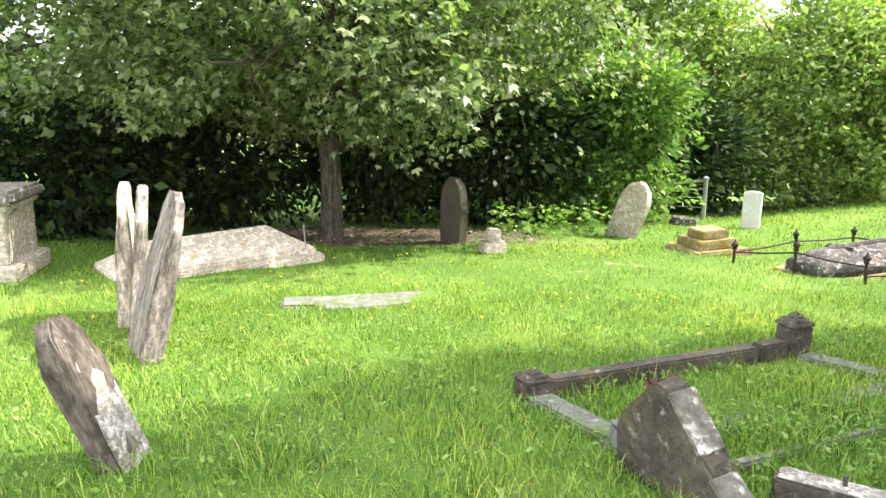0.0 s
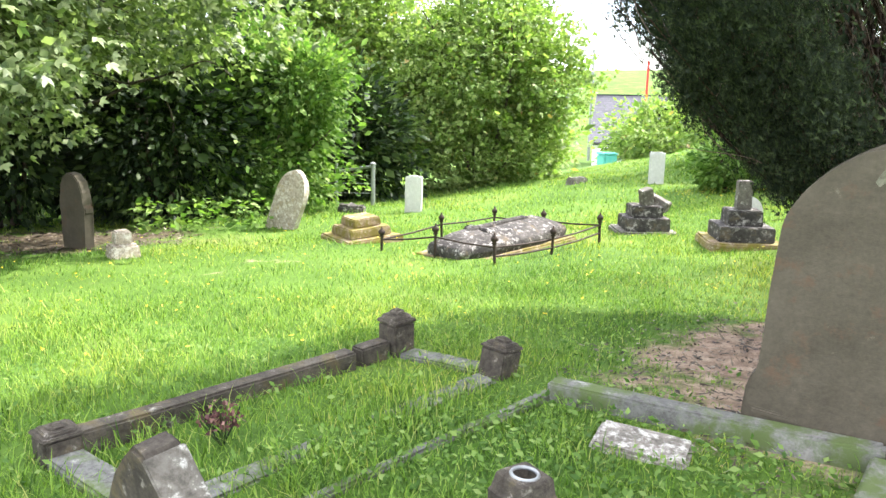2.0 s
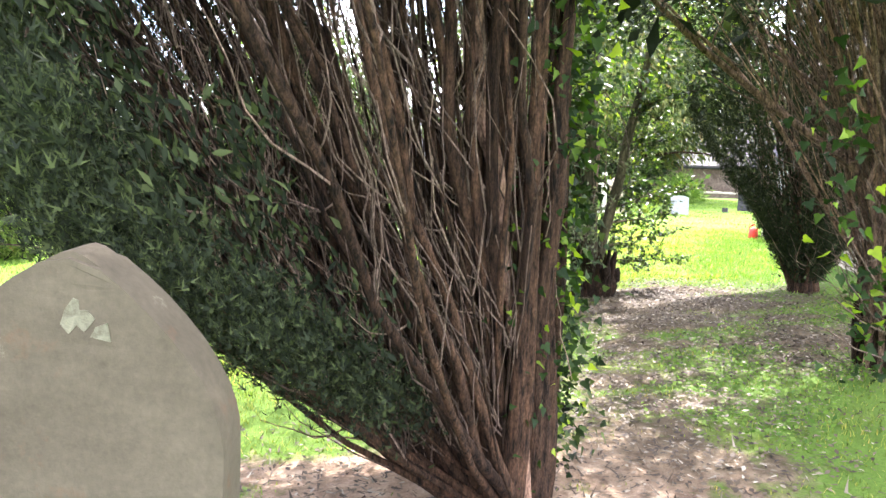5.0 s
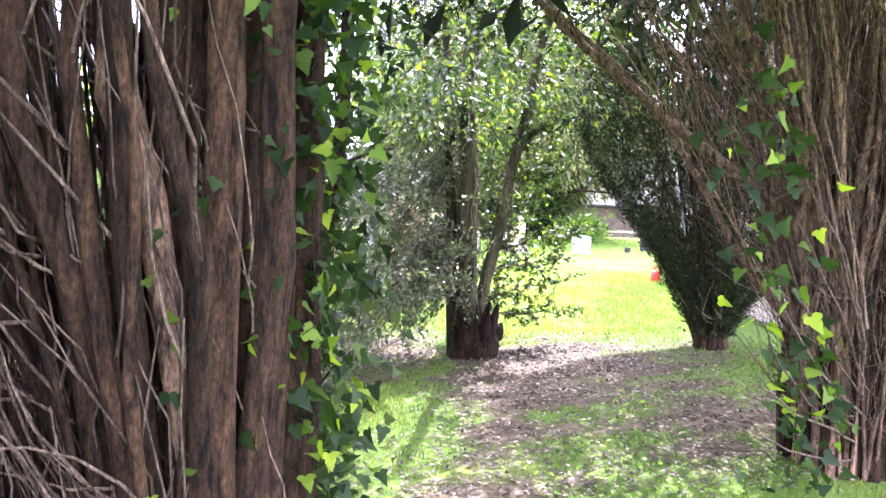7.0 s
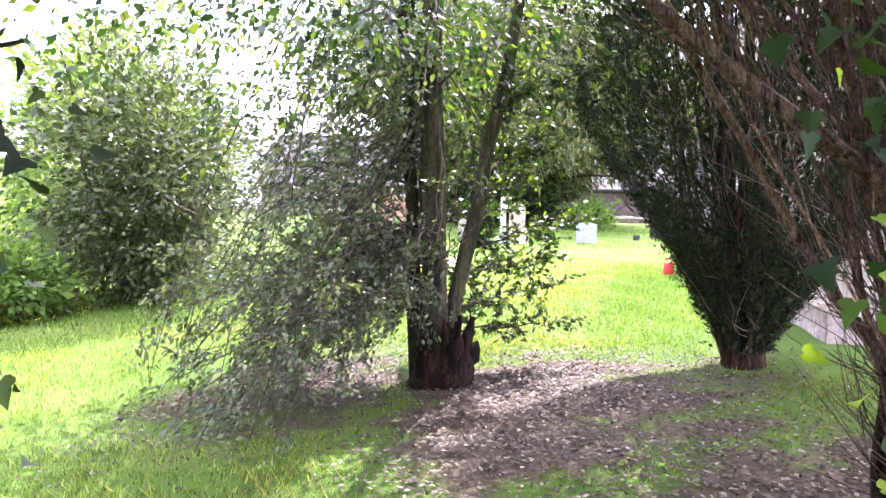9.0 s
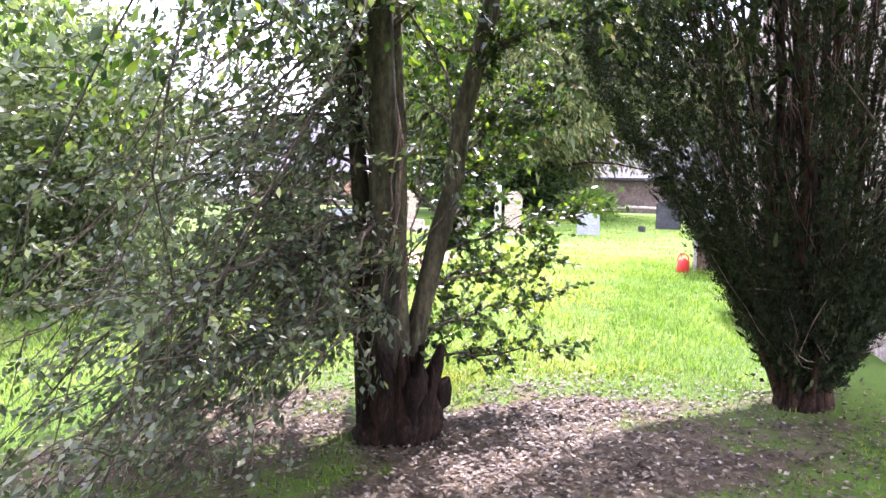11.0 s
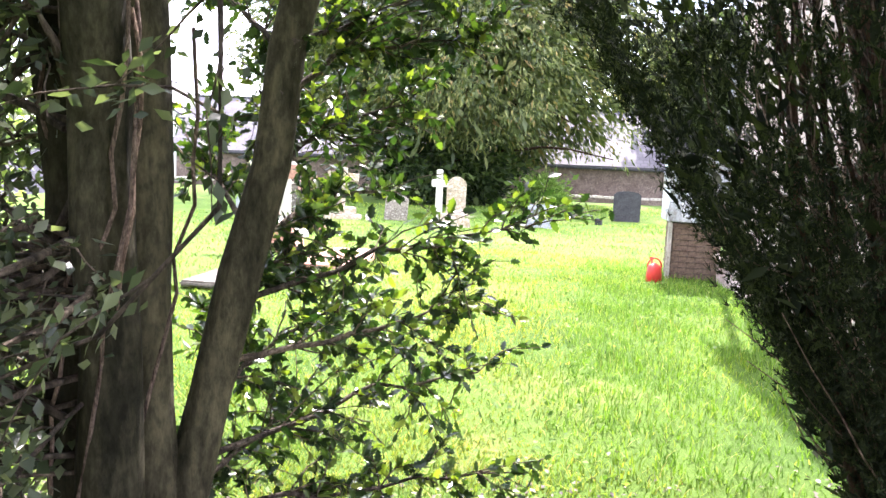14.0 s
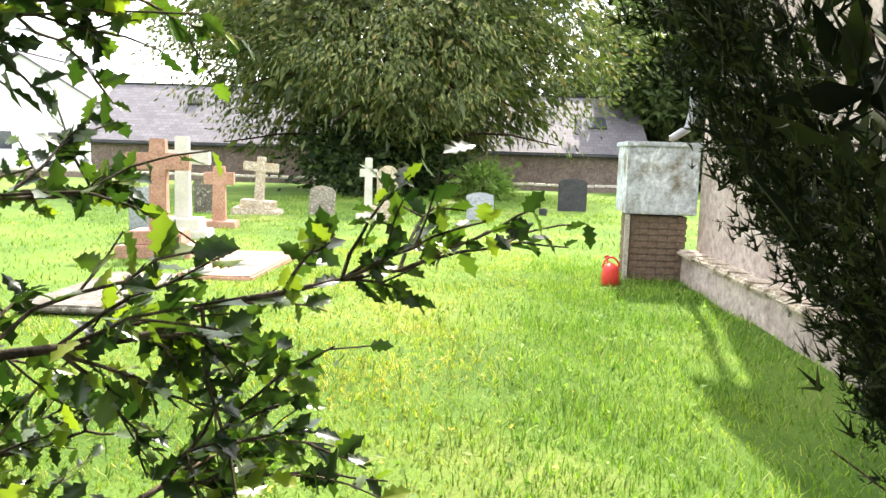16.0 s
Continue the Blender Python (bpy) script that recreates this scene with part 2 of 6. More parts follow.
M_TEAL = plain("turquoise_plastic", (0.08, 0.42, 0.38), (0.14, 0.52, 0.46), 0.5)
M_PINNED = plain("old_lead_pin", (0.05, 0.05, 0.05), (0.1, 0.1, 0.1), 0.5, 0.5)


def roof_mat():
    m, n, l, p = mat("grey_slate_roof")
    tc = n.new("ShaderNodeTexCoord")
    b = n.new("ShaderNodeTexBrick")
    b.inputs["Scale"].default_value = 1.0
    b.inputs["Brick Width"].default_value, b.inputs["Row Height"].default_value = 0.32, 0.24
    b.inputs["Mortar Size"].default_value = 0.012
    b.inputs["Color1"].default_value, b.inputs["Color2"].default_value = (0.095, 0.09, 0.105, 1), (0.14, 0.132, 0.15, 1)
    b.inputs["Mortar"].default_value = (0.07, 0.07, 0.08, 1)
    l.new(tc.outputs["UV"], b.inputs["Vector"])
    stain = noise_tex(n, l, 0.8, 8, 0.7)
    c = mix(n, l, 0.55, b.outputs["Color"], ramp(n, l, stain, [(0.3, (0.6, 0.6, 0.6)), (0.7, (1.2, 1.15, 1.1))]), "MULTIPLY")
    l.new(c, p.inputs["Base Color"])
    p.inputs["Roughness"].default_value = 0.75
    bump(n, l, p, b.outputs["Fac"], -0.6, 0.02)
    return m


M_ROOF = roof_mat()


def grass_mat(name="grass_blades", tint=(1.0, 1.0, 1.0), low=(0.03, 0.07, 0.014)):
    m, n, l, p = mat(name)
    g = n.new("ShaderNodeNewGeometry")
    patch = noise_tex(n, l, 0.55, 5, 0.65)
    fine = noise_tex(n, l, 3.1, 4, 0.6)
    c = ramp(n, l, g.outputs["Random Per Island"], [(0.0, low), (0.5, (0.14, 0.25, 0.040)), (0.88, (0.25, 0.36, 0.075)), (1.0, (0.40, 0.39, 0.17))])
    c = mix(n, l, 0.75, c, ramp(n, l, patch, [(0.32, (0.72, 0.85, 0.75)), (0.52, (1.1, 1.08, 0.9)), (0.68, (1.7, 1.3, 1.0))]), "MULTIPLY")
    c = mix(n, l, 0.5, c, ramp(n, l, fine, [(0.3, (0.75, 0.8, 0.75)), (0.7, (1.25, 1.15, 1.0))]), "MULTIPLY")
    c = mix(n, l, 1.0, c, tint, "MULTIPLY")
    l.new(c, p.inputs["Base Color"])
    p.inputs["Roughness"].default_value = 0.65
    p.inputs["Specular IOR Level"].default_value = 0.15
    t = n.new("ShaderNodeBsdfTranslucent")
    l.new(mix(n, l, 1.0, c, (1.15, 1.3, 0.5), "MULTIPLY"), t.inputs["Color"])
    ms = n.new("ShaderNodeMixShader")
    ms.inputs[0].default_value = 0.35
    l.new(p.outputs[0], ms.inputs[1])
    l.new(t.outputs[0], ms.inputs[2])
    l.new(ms.outputs[0], n["Material Output"].inputs["Surface"])
    return m


M_GRASS = grass_mat()
M_MOWN = grass_mat("mown_grass", (1.55, 1.15, 1.3), (0.10, 0.18, 0.035))
M_THIN = grass_mat("thin_dry_grass", (1.05, 0.82, 1.05))
M_LONG = grass_mat("long_grass", (1.0, 1.05, 1.0), (0.08, 0.16, 0.026))


def ground_mat():
    """Turf soil, with bare dry earth and leaf mould where the 'bare' attribute says so; the mould also paints tree
    shade.
    """
    m, n, l, p = mat("turf_and_earth")
    at = n.new("ShaderNodeAttribute")
    at.attribute_name = "bare"
    big, mid, fine = noise_tex(n, l, 0.5, 6, 0.6), noise_tex(n, l, 6, 8, 0.7), noise_tex(n, l, 60, 6, 0.75)
    turf = ramp(n, l, big, [(0.3, (0.05, 0.105, 0.016)), (0.55, (0.10, 0.175, 0.028)), (0.75, (0.19, 0.22, 0.06))])
    turf = mix(n, l, 0.7, turf, ramp(n, l, fine, [(0.3, (0.45, 0.45, 0.45)), (0.7, (1.4, 1.4, 1.3))]), "MULTIPLY")
    soil = ramp(n, l, mid, [(0.28, (0.13, 0.088, 0.06)), (0.5, (0.33, 0.235, 0.165)), (0.72, (0.54, 0.42, 0.31))])
    soil = mix(n, l, 0.6, soil, ramp(n, l, fine, [(0.3, (0.5, 0.48, 0.45)), (0.7, (1.3, 1.3, 1.3))]), "MULTIPLY")
    dark = n.new("ShaderNodeAttribute")
    dark.attribute_name = "mould_shade"
    mould_shade = ramp(n, l, mid, [(0.3, (0.045, 0.036, 0.022)), (0.7, (0.17, 0.135, 0.088))])
    mould_shade = mix(n, l, 0.6, mould_shade, ramp(n, l, fine, [(0.3, (0.5, 0.48, 0.45)), (0.7, (1.3, 1.3, 1.3))]), "MULTIPLY")
    soil = mix(n, l, dark.outputs["Fac"], soil, mould_shade)
    sub = n.new("ShaderNodeMath")
    sub.operation = "ADD"
    l.new(at.outputs["Fac"], sub.inputs[0])
    wob = n.new("ShaderNodeMath")
    wob.operation = "MULTIPLY_ADD"
    wob.inputs[1].default_value, wob.inputs[2].default_value = 0.9, -0.45
    l.new(mid, wob.inputs[0])
    l.new(wob.outputs[0], sub.inputs[1])
    c = mix(n, l, ramp(n, l, sub.outputs[0], [(0.35, (0, 0, 0)), (0.6, (1, 1, 1))]), turf, soil)
    l.new(c, p.inputs["Base Color"])
    p.inputs["Roughness"].default_value = 0.95
    p.inputs["Specular IOR Level"].default_value = 0.15
    bump(n, l, p, mix(n, l, 0.5, mid, fine), 0.7, 0.03)
    return m


M_GROUND = ground_mat()


# ---- building tools ----
def smooth(a, b, v):
    s = np.clip((np.asarray(v, float) - a) / (b - a), 0, 1)
    return s * s * (3 - 2 * s)


def g(x, y):
    """Height of the ground: level by the path, falling to the hedge, a hill far off."""
    x, y = np.asarray(x, float), np.asarray(y, float)
    fall = np.log1p(np.exp(np.clip((np.minimum(y, 17) - 2.6) * 1.6, -30, 30))) / 1.6
    h = -0.067 * fall * (1 - 0.42 * smooth(6.5, 11, x) - 0.58 * smooth(11, 17, x)) + 0.07 * smooth(9, 13, x)
    h = h + 0.02 * np.sin(1.7 * x + 0.6) * np.sin(1.3 * y) + 0.012 * np.sin(3.9 * x + 2.1 * y)
    h = h - 4.2 * smooth(13, 44, y) * smooth(0.95, 1.2, y / (np.abs(x) + 1)) * smooth(3, 12, x) * (1 - smooth(75, 130, np.hypot(x, y)))
    return h + 7.5 * smooth(70, 210, np.hypot(x, y)) * smooth(-0.6, 0.5, y / (np.hypot(x, y) + 1))


def gz(x, y):
    return float(g(x, y))


def bare_at(x, y):
    """How bare the ground is: earth round the first yew, trodden leaf mould under the trees."""
    x, y = np.asarray(x, float), np.asarray(y, float)

    def blob(cx, cy, rx, ry, a=0.0):
        c, s = math.cos(a), math.sin(a)
        u, v = (x - cx) * c + (y - cy) * s, -(x - cx) * s + (y - cy) * c
        return np.exp(-((u / rx) ** 2 + (v / ry) ** 2) ** 1.5)
    b = 1.15 * blob(4.5, 3.35, 1.5, 1.15, 0.3) + 0.80 * blob(5.7, 2.3, 1.1, 0.8) + 0.62 * blob(8.0, 3.0, 2.9, 1.0, 0.32)
    b = b + 0.80 * blob(10.5, 4.2, 1.2, 0.8, 0.3) + 0.7 * blob(11.9, 3.0, 1.3, 0.55) + 1.0 * blob(11.45, 4.25, 0.95, 0.5, 0.3) + 0.9 * blob(10.2, 2.0, 1.2, 0.8)
    b = b + 1.1 * blob(-1.5, 11.8, 3.6, 1.5) + 0.35 * blob(1.2, 8.5, 2.5, 0.8, 0.15) + 0.5 * blob(29.5, 11, 4, 1.2, -1.2)
    b = b + 0.8 * blob(10.4, 6.0, 1.4, 1.0) + 0.6 * blob(11.7, 4.0, 1.0, 0.75)
    b = b * (0.80 + 0.30 * np.sin(x * 3.7 + 1.1 * np.sin(y * 4.3)) * np.sin(y * 4.9 + x * 1.7) + 0.16 * np.sin(x * 9.1 + y * 7.3) + 0.14 * np.sin(x * 13.7 - 2) * np.sin(y * 15.1))
    return np.clip(b, 0, 1.2)


def raw_mesh(name, verts, faces, smooth_shade=False):
    """A mesh straight from arrays; faces is a list of (n, k) arrays."""
    me = bpy.data.meshes.new(name)
    faces = [np.asarray(f, np.int32) for f in faces if len(f)]
    loops = np.concatenate([f.ravel() for f in faces])
    sizes = np.concatenate([np.full(len(f), f.shape[1], np.int32) for f in faces])
    me.vertices.add(len(verts))
    me.vertices.foreach_set("co", np.asarray(verts, np.float32).ravel())
    me.loops.add(len(loops))
    me.loops.foreach_set("vertex_index", loops)
    me.polygons.add(len(sizes))
    me.polygons.foreach_set("loop_start", np.concatenate([[0], np.cumsum(sizes)[:-1]]).astype(np.int32))
    me.update(calc_edges=True)
    if smooth_shade:
        me.polygons.foreach_set("use_smooth", np.ones(len(sizes), bool))
    me.validate()
    return me


class Heap:
    """Gathers many small pieces into one mesh."""

    def __init__(self):
        self.v, self.f, self.n = [], {}, 0

    def add(self, verts, faces):
        verts, faces = np.asarray(verts, float), np.asarray(faces, int)
        self.v.append(verts)
        self.f.setdefault(faces.shape[1], []).append(faces + self.n)
        self.n += len(verts)

    def out(self, name, material, parent=None, label="", smooth_shade=False, kind=""):
        me = raw_mesh(name, np.concatenate(self.v), [np.concatenate(f) for f in self.f.values()], smooth_shade)
        me.materials.append(material)
        ob = new(name, me)
        ob.parent = parent
        return tagged(ob, label, kind=kind)


def tube(heap, pts, radii, sides=6, flute=0.0):
    """A tapering limb along points, ridged lengthwise as far as flute says."""
    pts = np.asarray(pts, float)
    radii = np.broadcast_to(radii, len(pts))
    d = np.gradient(pts, axis=0)
    d /= np.linalg.norm(d, axis=1, keepdims=True) + 1e-9
    ref = np.array([0, 0, 1.0]) if abs(d[:, 2]).mean() < 0.8 else np.array([1.0, 0, 0])
    u = np.cross(d, ref)
    u /= np.linalg.norm(u, axis=1, keepdims=True) + 1e-9
    w = np.cross(d, u)
    a = np.linspace(0, 2 * np.pi, sides, endpoint=False)
    ridge = 1 + flute * (np.sin(3 * a + 5 * pts[0, 0] + 7 * pts[0, 1]) + 0.7 * np.sin(5 * a + 2.0 + 3.0 * pts[:, 2:3]))
    ring = pts[:, None] + (radii[:, None] * ridge)[:, :, None] * (np.cos(a)[None, :, None] * u[:, None] + np.sin(a)[None, :, None] * w[:, None])
    k = len(pts)
    i, j = np.meshgrid(np.arange(k - 1), np.arange(sides), indexing="ij")
    q = np.stack([i * sides + j, i * sides + (j + 1) % sides, (i + 1) * sides + (j + 1) % sides, (i + 1) * sides + j], -1).reshape(-1, 4)
    heap.add(ring.reshape(-1, 3), q)
    if sides >= 5:
        heap.add(np.vstack([ring[-1], pts[-1] + d[-1] * radii[-1] * 0.6]), [(s, (s + 1) % sides, sides) for s in range(sides)])


def bend(a, b, sag=0.1, steps=7, wobble=0.04):
    """Points of a bowed limb from a to b."""
    a, b = np.asarray(a, float), np.asarray(b, float)
    t = np.linspace(0, 1, steps)[:, None]
    side = rng.normal(0, 1, 3)
    length = np.linalg.norm(b - a)
    p = a + (b - a) * t + np.array([0, 0, 1.0]) * sag * length * np.sin(np.pi * t)
    return p + side * wobble * length * np.sin(np.pi * t) + rng.normal(0, wobble * 0.25 * length, (steps, 3)) * np.sin(np.pi * t)


def shape_fan(half, fold=0.12, curl=0.1):
    """A leaf from the right half of its outline (x outward, y along), folded on its midrib."""
    right = [(x, y, fold * x - curl * y * y) for x, y in half]
    left = [(-x, y, fold * x - curl * y * y) for x, y in half]
    rib = [(0, 0, 0), (0, 1, -curl)]
    v = rib + right + left
    n = len(half)
    f = [(0, 2, 1)] if n == 1 else []
    if n > 1:
        mid = len(v)
        v.append((0, 0.5, -curl * 0.25))
        chain_r = [0] + [2 + k for k in range(n)] + [1]
        chain_l = [0] + [2 + n + k for k in range(n)] + [1]
        f = [(mid, p, q) for p, q in zip(chain_r, chain_r[1:])] + [(mid, q, p) for p, q in zip(chain_l, chain_l[1:])]
    else:
        f = [(0, 2, 1), (0, 1, 3)]
    return np.array(v, float), np.array(f)


def joined(shapes):
    v, f, n = [], [], 0
    for sv, sf in shapes:
        v.append(sv), f.append(sf + n)
        n += len(sv)
    return np.concatenate(v), np.concatenate(f)


def turned(shape, a, move, s):
    v, f = shape
    c, sn = math.cos(a), math.sin(a)
    return v @ np.array([[c, sn, 0], [-sn, c, 0], [0, 0, 1]]) * s + np.array(move), f


OVAL = shape_fan([(0.27, 0.45)])
NARROW = shape_fan([(0.10, 0.45)])
TASSEL = shape_fan([(0.17, 0.42)], 0.15, 0.2)
TRIPLE = joined([OVAL, turned(OVAL, 1.0, (0, 0.1, 0), 0.8), turned(OVAL, -1.0, (0, 0.1, 0), 0.8)])
NEEDLE = (np.array([(-0.10, 0.0, 0.0), (0.10, 0.0, 0.0), (0.0, 1.0, -0.04)]), np.array([(0, 1, 2)]))
SPRAY = joined([turned(NEEDLE, s * (0.75 - 0.05 * k), (0, 0.28 * k, -0.03 * k * k), 0.55 - 0.10 * k) for k in range(2) for s in (1, -1)] + [turned(NEEDLE, 0, (0, 0, 0), 1.0)])
SPRIGLET = joined([turned(NEEDLE, 0.8, (0, 0.05, 0), 0.7), turned(NEEDLE, -0.8, (0, 0.15, 0), 0.7), turned(NEEDLE, 0, (0, 0, 0), 1.0)])
SPRIG = joined([turned(NARROW, s * 0.8, (0, 0.22 * k, 0), 0.55) for k in range(2) for s in (1, -1)] + [turned(NARROW, 0, (0, 0.4, 0), 0.6)])
HOLLY = shape_fan([(0.10, 0.12), (0.26, 0.20), (0.16, 0.32), (0.30, 0.44), (0.17, 0.58), (0.24, 0.72), (0.09, 0.84)], 0.25, 0.15)
IVYLEAF = shape_fan([(0.14, -0.13), (0.32, -0.10), (0.50, 0.10), (0.44, 0.24), (0.29, 0.33), (0.30, 0.44), (0.20, 0.62), (0.09, 0.84)], 0.22, 0.25)
LOBED = shape_fan([(0.12, 0.15), (0.20, 0.35), (0.14, 0.45), (0.30, 0.62), (0.16, 0.78)], 0.12, 0.15)


def leaves(heap, at, way, size, shape, flat=0.5):
    """One leaf at each point: it grows along way; its face turns up as far as flat says."""
    at, way = np.asarray(at, float), np.asarray(way, float)
    n = len(at)
    if not n:
        return
    way = way / (np.linalg.norm(way, axis=1, keepdims=True) + 1e-9)
    up = rng.normal(0, 1, (n, 3)) * (1 - flat) + np.array([0, 0, 1.0]) * flat
    side = np.cross(way, up)
    side /= np.linalg.norm(side, axis=1, keepdims=True) + 1e-9
    up = np.cross(side, way)
    v, f = shape
    size = np.broadcast_to(size, n)[:, None, None]
    p = at[:, None] + size * (v[None, :, :1] * side[:, None] + v[None, :, 1:2] * way[:, None] + v[None, :, 2:] * up[:, None])
    heap.add(p.reshape(-1, 3), (f[None] + (np.arange(n) * len(v))[:, None, None]).reshape(-1, f.shape[1]))


def unit(n):
    d = rng.normal(0, 1, (n, 3))
    return d / np.linalg.norm(d, axis=1, keepdims=True)


def crown(heap, centre, radii, clumps, per, clump_r, size, shape, inner=0.72, droop=0.25, keep=None, flat=0.5, low=None):
    """Leaves in clumps over an uneven ellipsoid, thinner inside, with gaps between the clumps."""
    c, r = np.array(centre, float), np.array(radii, float)
    d = unit(clumps)
    bump_r = 0.80 + 0.20 * np.sin(d @ np.array([3.1, 1.7, 2.3]) * 2.0 + c[0]) + rng.uniform(-0.13, 0.13, clumps)
    at = c + d * r * (inner + (1 - inner) * rng.uniform(0, 1, clumps) ** 0.6)[:, None] * bump_r[:, None]
    if low is not None:
        at = at[at[:, 2] > low]
    if keep is not None:
        at = at[keep(at)]
    out = at - c
    out /= np.linalg.norm(out, axis=1, keepdims=True) + 1e-9
    k = len(at)
    spread = rng.normal(0, 1, (k, per, 3)) * np.array([1, 1, 0.6]) * clump_r * rng.uniform(0.6, 1.3, (k, 1, 1)) * 0.55
    p = (at[:, None] + spread).reshape(-1, 3)
    way = spread / clump_r * 1.0 + out[:, None] * 0.9 + rng.normal(0, 0.5, (k, per, 3)) + np.array([0, 0, -droop])
    way = way.reshape(-1, 3)
    ok = p[:, 2] > g(p[:, 0], p[:, 1]) + 0.02
    leaves(heap, p[ok], way[ok], (size * rng.uniform(0.6, 1.35, len(p)))[ok], shape, flat)
    return at


def thing(name, m, label, category, group=""):
    e = new(name)
    e.empty_display_size = 0.2
    e.matrix_basis = m
    return tagged(e, label, category, group)


def part(name, bm, material, parent=None, label="", m=None, shade=False):
    me = bpy.data.meshes.new(name)
    bmesh.ops.recalc_face_normals(bm, faces=bm.faces)
    if shade:
        for f in bm.faces:
            f.smooth = True
    bm.to_mesh(me)
    bm.free()
    me.materials.append(material)
    ob = new(name, me)
    if m is not None:
        ob.matrix_basis = m
    ob.parent = parent
    return tagged(ob, label)


def worn(bm, amount, scale=6.0, seed=0.0):
    for v in bm.verts:
        q = v.co * scale + Vector((seed, seed * 1.7, -seed))
        v.co += Vector((noise.noise(q), noise.noise(q + Vector((31, 0, 0))), noise.noise(q + Vector((0, 57, 0))))) * amount
    return bm


def block(sx, sy, sz, bevel=0.012, taper=1.0, cuts=0, wear=0.0, seed=0.0, base=0.0):
    """A cut stone standing on z = base, tapering to its top."""
    bm = bmesh.new()
    bmesh.ops.create_cube(bm, size=1)
    for v in bm.verts:
        k = taper if v.co.z > 0 else 1.0
        v.co = Vector((v.co.x * sx * k, v.co.y * sy * k, (v.co.z + 0.5) * sz + base))
    if bevel:
        bmesh.ops.bevel(bm, geom=list(bm.edges), offset=bevel, segments=2, affect='EDGES')
    if cuts:
        bmesh.ops.subdivide_edges(bm, edges=[e for e in bm.edges if e.calc_length() > 0.06], cuts=cuts, use_grid_fill=True)
    if wear:
        worn(bm, wear, 7.0, seed)
    return bm


def slab(outline, thick, bevel=0.012, wear=0.004, seed=0.0, cuts=2):
    """An upright stone: an outline in x and z given a thickness along y."""
    bm = bmesh.new()
    front = [bm.verts.new((x, -thick / 2, z)) for x, z in outline]
    back = [bm.verts.new((x, thick / 2, z)) for x, z in outline]
    n = len(outline)
    f1, f2 = bm.faces.new(front), bm.faces.new(back[::-1])
    for i in range(n):
        bm.faces.new((front[i], back[i], back[(i + 1) % n], front[(i + 1) % n]))
    rim = [e for e in bm.edges if len({round(v.co.y, 4) for v in e.verts}) == 1]
    if bevel:
        bmesh.ops.bevel(bm, geom=rim, offset=bevel, segments=2, affect='EDGES')
    bmesh.ops.triangulate(bm, faces=[f for f in bm.faces if len(f.verts) > 4])
    for _ in range(cuts):
        bmesh.ops.subdivide_edges(bm, edges=[e for e in bm.edges if e.calc_length() > 0.12], cuts=1)
    bmesh.ops.triangulate(bm, faces=[f for f in bm.faces if len(f.verts) > 4])
    if wear:
        worn(bm, wear, 9.0, seed)
    return bm


def arch(w, h, shoulder, rise="round", steps=9):
    """A headstone's outline: straight sides up to the shoulder, then a round, pointed or flat-curved top."""
    pts = [(-w / 2, -0.25), (w / 2, -0.25), (w / 2, shoulder)]
    for k in range(1, 2 * steps):
        s = k / (2 * steps)
        if rise == "round":
            a = math.pi * s
            pts.append((w / 2 * math.cos(a), shoulder + (h - shoulder) * math.sin(a)))
        else:
            x = w / 2 * (1 - 2 * s)
            q = abs(x) / (w / 2)
            pts.append((x, shoulder + (h - shoulder) * (1 - q ** 1.75)))
    pts.append((-w / 2, shoulder))
    return pts


def on_ground(x, y, rz=0, rx=0, ry=0, sink=0.0):
    return pose(x, y, gz(x, y) - sink, rx, ry, rz)


# ---- ground ----
def spaced(lo, hi, step, reach):
    mid = np.arange(lo, hi + step / 2, step)
    far = np.geomspace(step * 2, reach, 26)
    return np.concatenate([(lo - far)[::-1], mid, hi + far])


gx, gy = spaced(-7, 24, 0.16, 900), spaced(-3, 17, 0.16, 900)
GX, GY = np.meshgrid(gx, gy, indexing="ij")
gv = np.stack([GX, GY, g(GX, GY)], -1).reshape(-1, 3)
gi, gj = np.meshgrid(np.arange(len(gx) - 1), np.arange(len(gy) - 1), indexing="ij")
ny = len(gy)
gq = np.stack([gi * ny + gj, (gi + 1) * ny + gj, (gi + 1) * ny + gj + 1, gi * ny + gj + 1], -1).reshape(-1, 4)
gme = raw_mesh("ground", gv, [gq], True)
gme.materials.append(M_GROUND)
gat = gme.attributes.new("bare", 'FLOAT', 'POINT')
gat.data.foreach_set("value", np.asarray(bare_at(gv[:, 0], gv[:, 1]), np.float32))
# Leaf mould along the path; past y = 10 it paints the tree's shade.
gat = gme.attributes.new("mould_shade", 'FLOAT', 'POINT')
gat.data.foreach_set("value", np.asarray(np.maximum(smooth(5.6, 7.2, gv[:, 0]), smooth(10.0, 10.8, gv[:, 1]) * (gv[:, 0] < 4)), np.float32))
tagged(new("ground", gme), "churchyard turf sloping gently to a hedge, with bare earth under the trees", "ground", kind="structure")


# ---- trees and hedges ----
def limb_part(name, pts, radii, sides, material, parent, flute=0.0):
    """One limb as a part of its own."""
    h = Heap()
    tube(h, pts, radii, sides, flute)
    return child_heap(h, name, material, parent, "", True)


def tree(name, x, y, label, category="tree", group=""):
    global rng
    rng = np.random.default_rng(int(abs(x) * 1000 + abs(y) * 77))
    return thing(name, on_ground(x, y), label, category, group)


def child_heap(heap, name, material, parent, label="", shade=False, kind=""):
    """Adds the heap, gathered in world places, as a part of parent."""
    m = parent.matrix_basis.inverted()
    a = np.array(m)
    heap.v = [v @ a[:3, :3].T + a[:3, 3] for v in heap.v]
    return heap.out(name, material, parent, label, shade, kind)


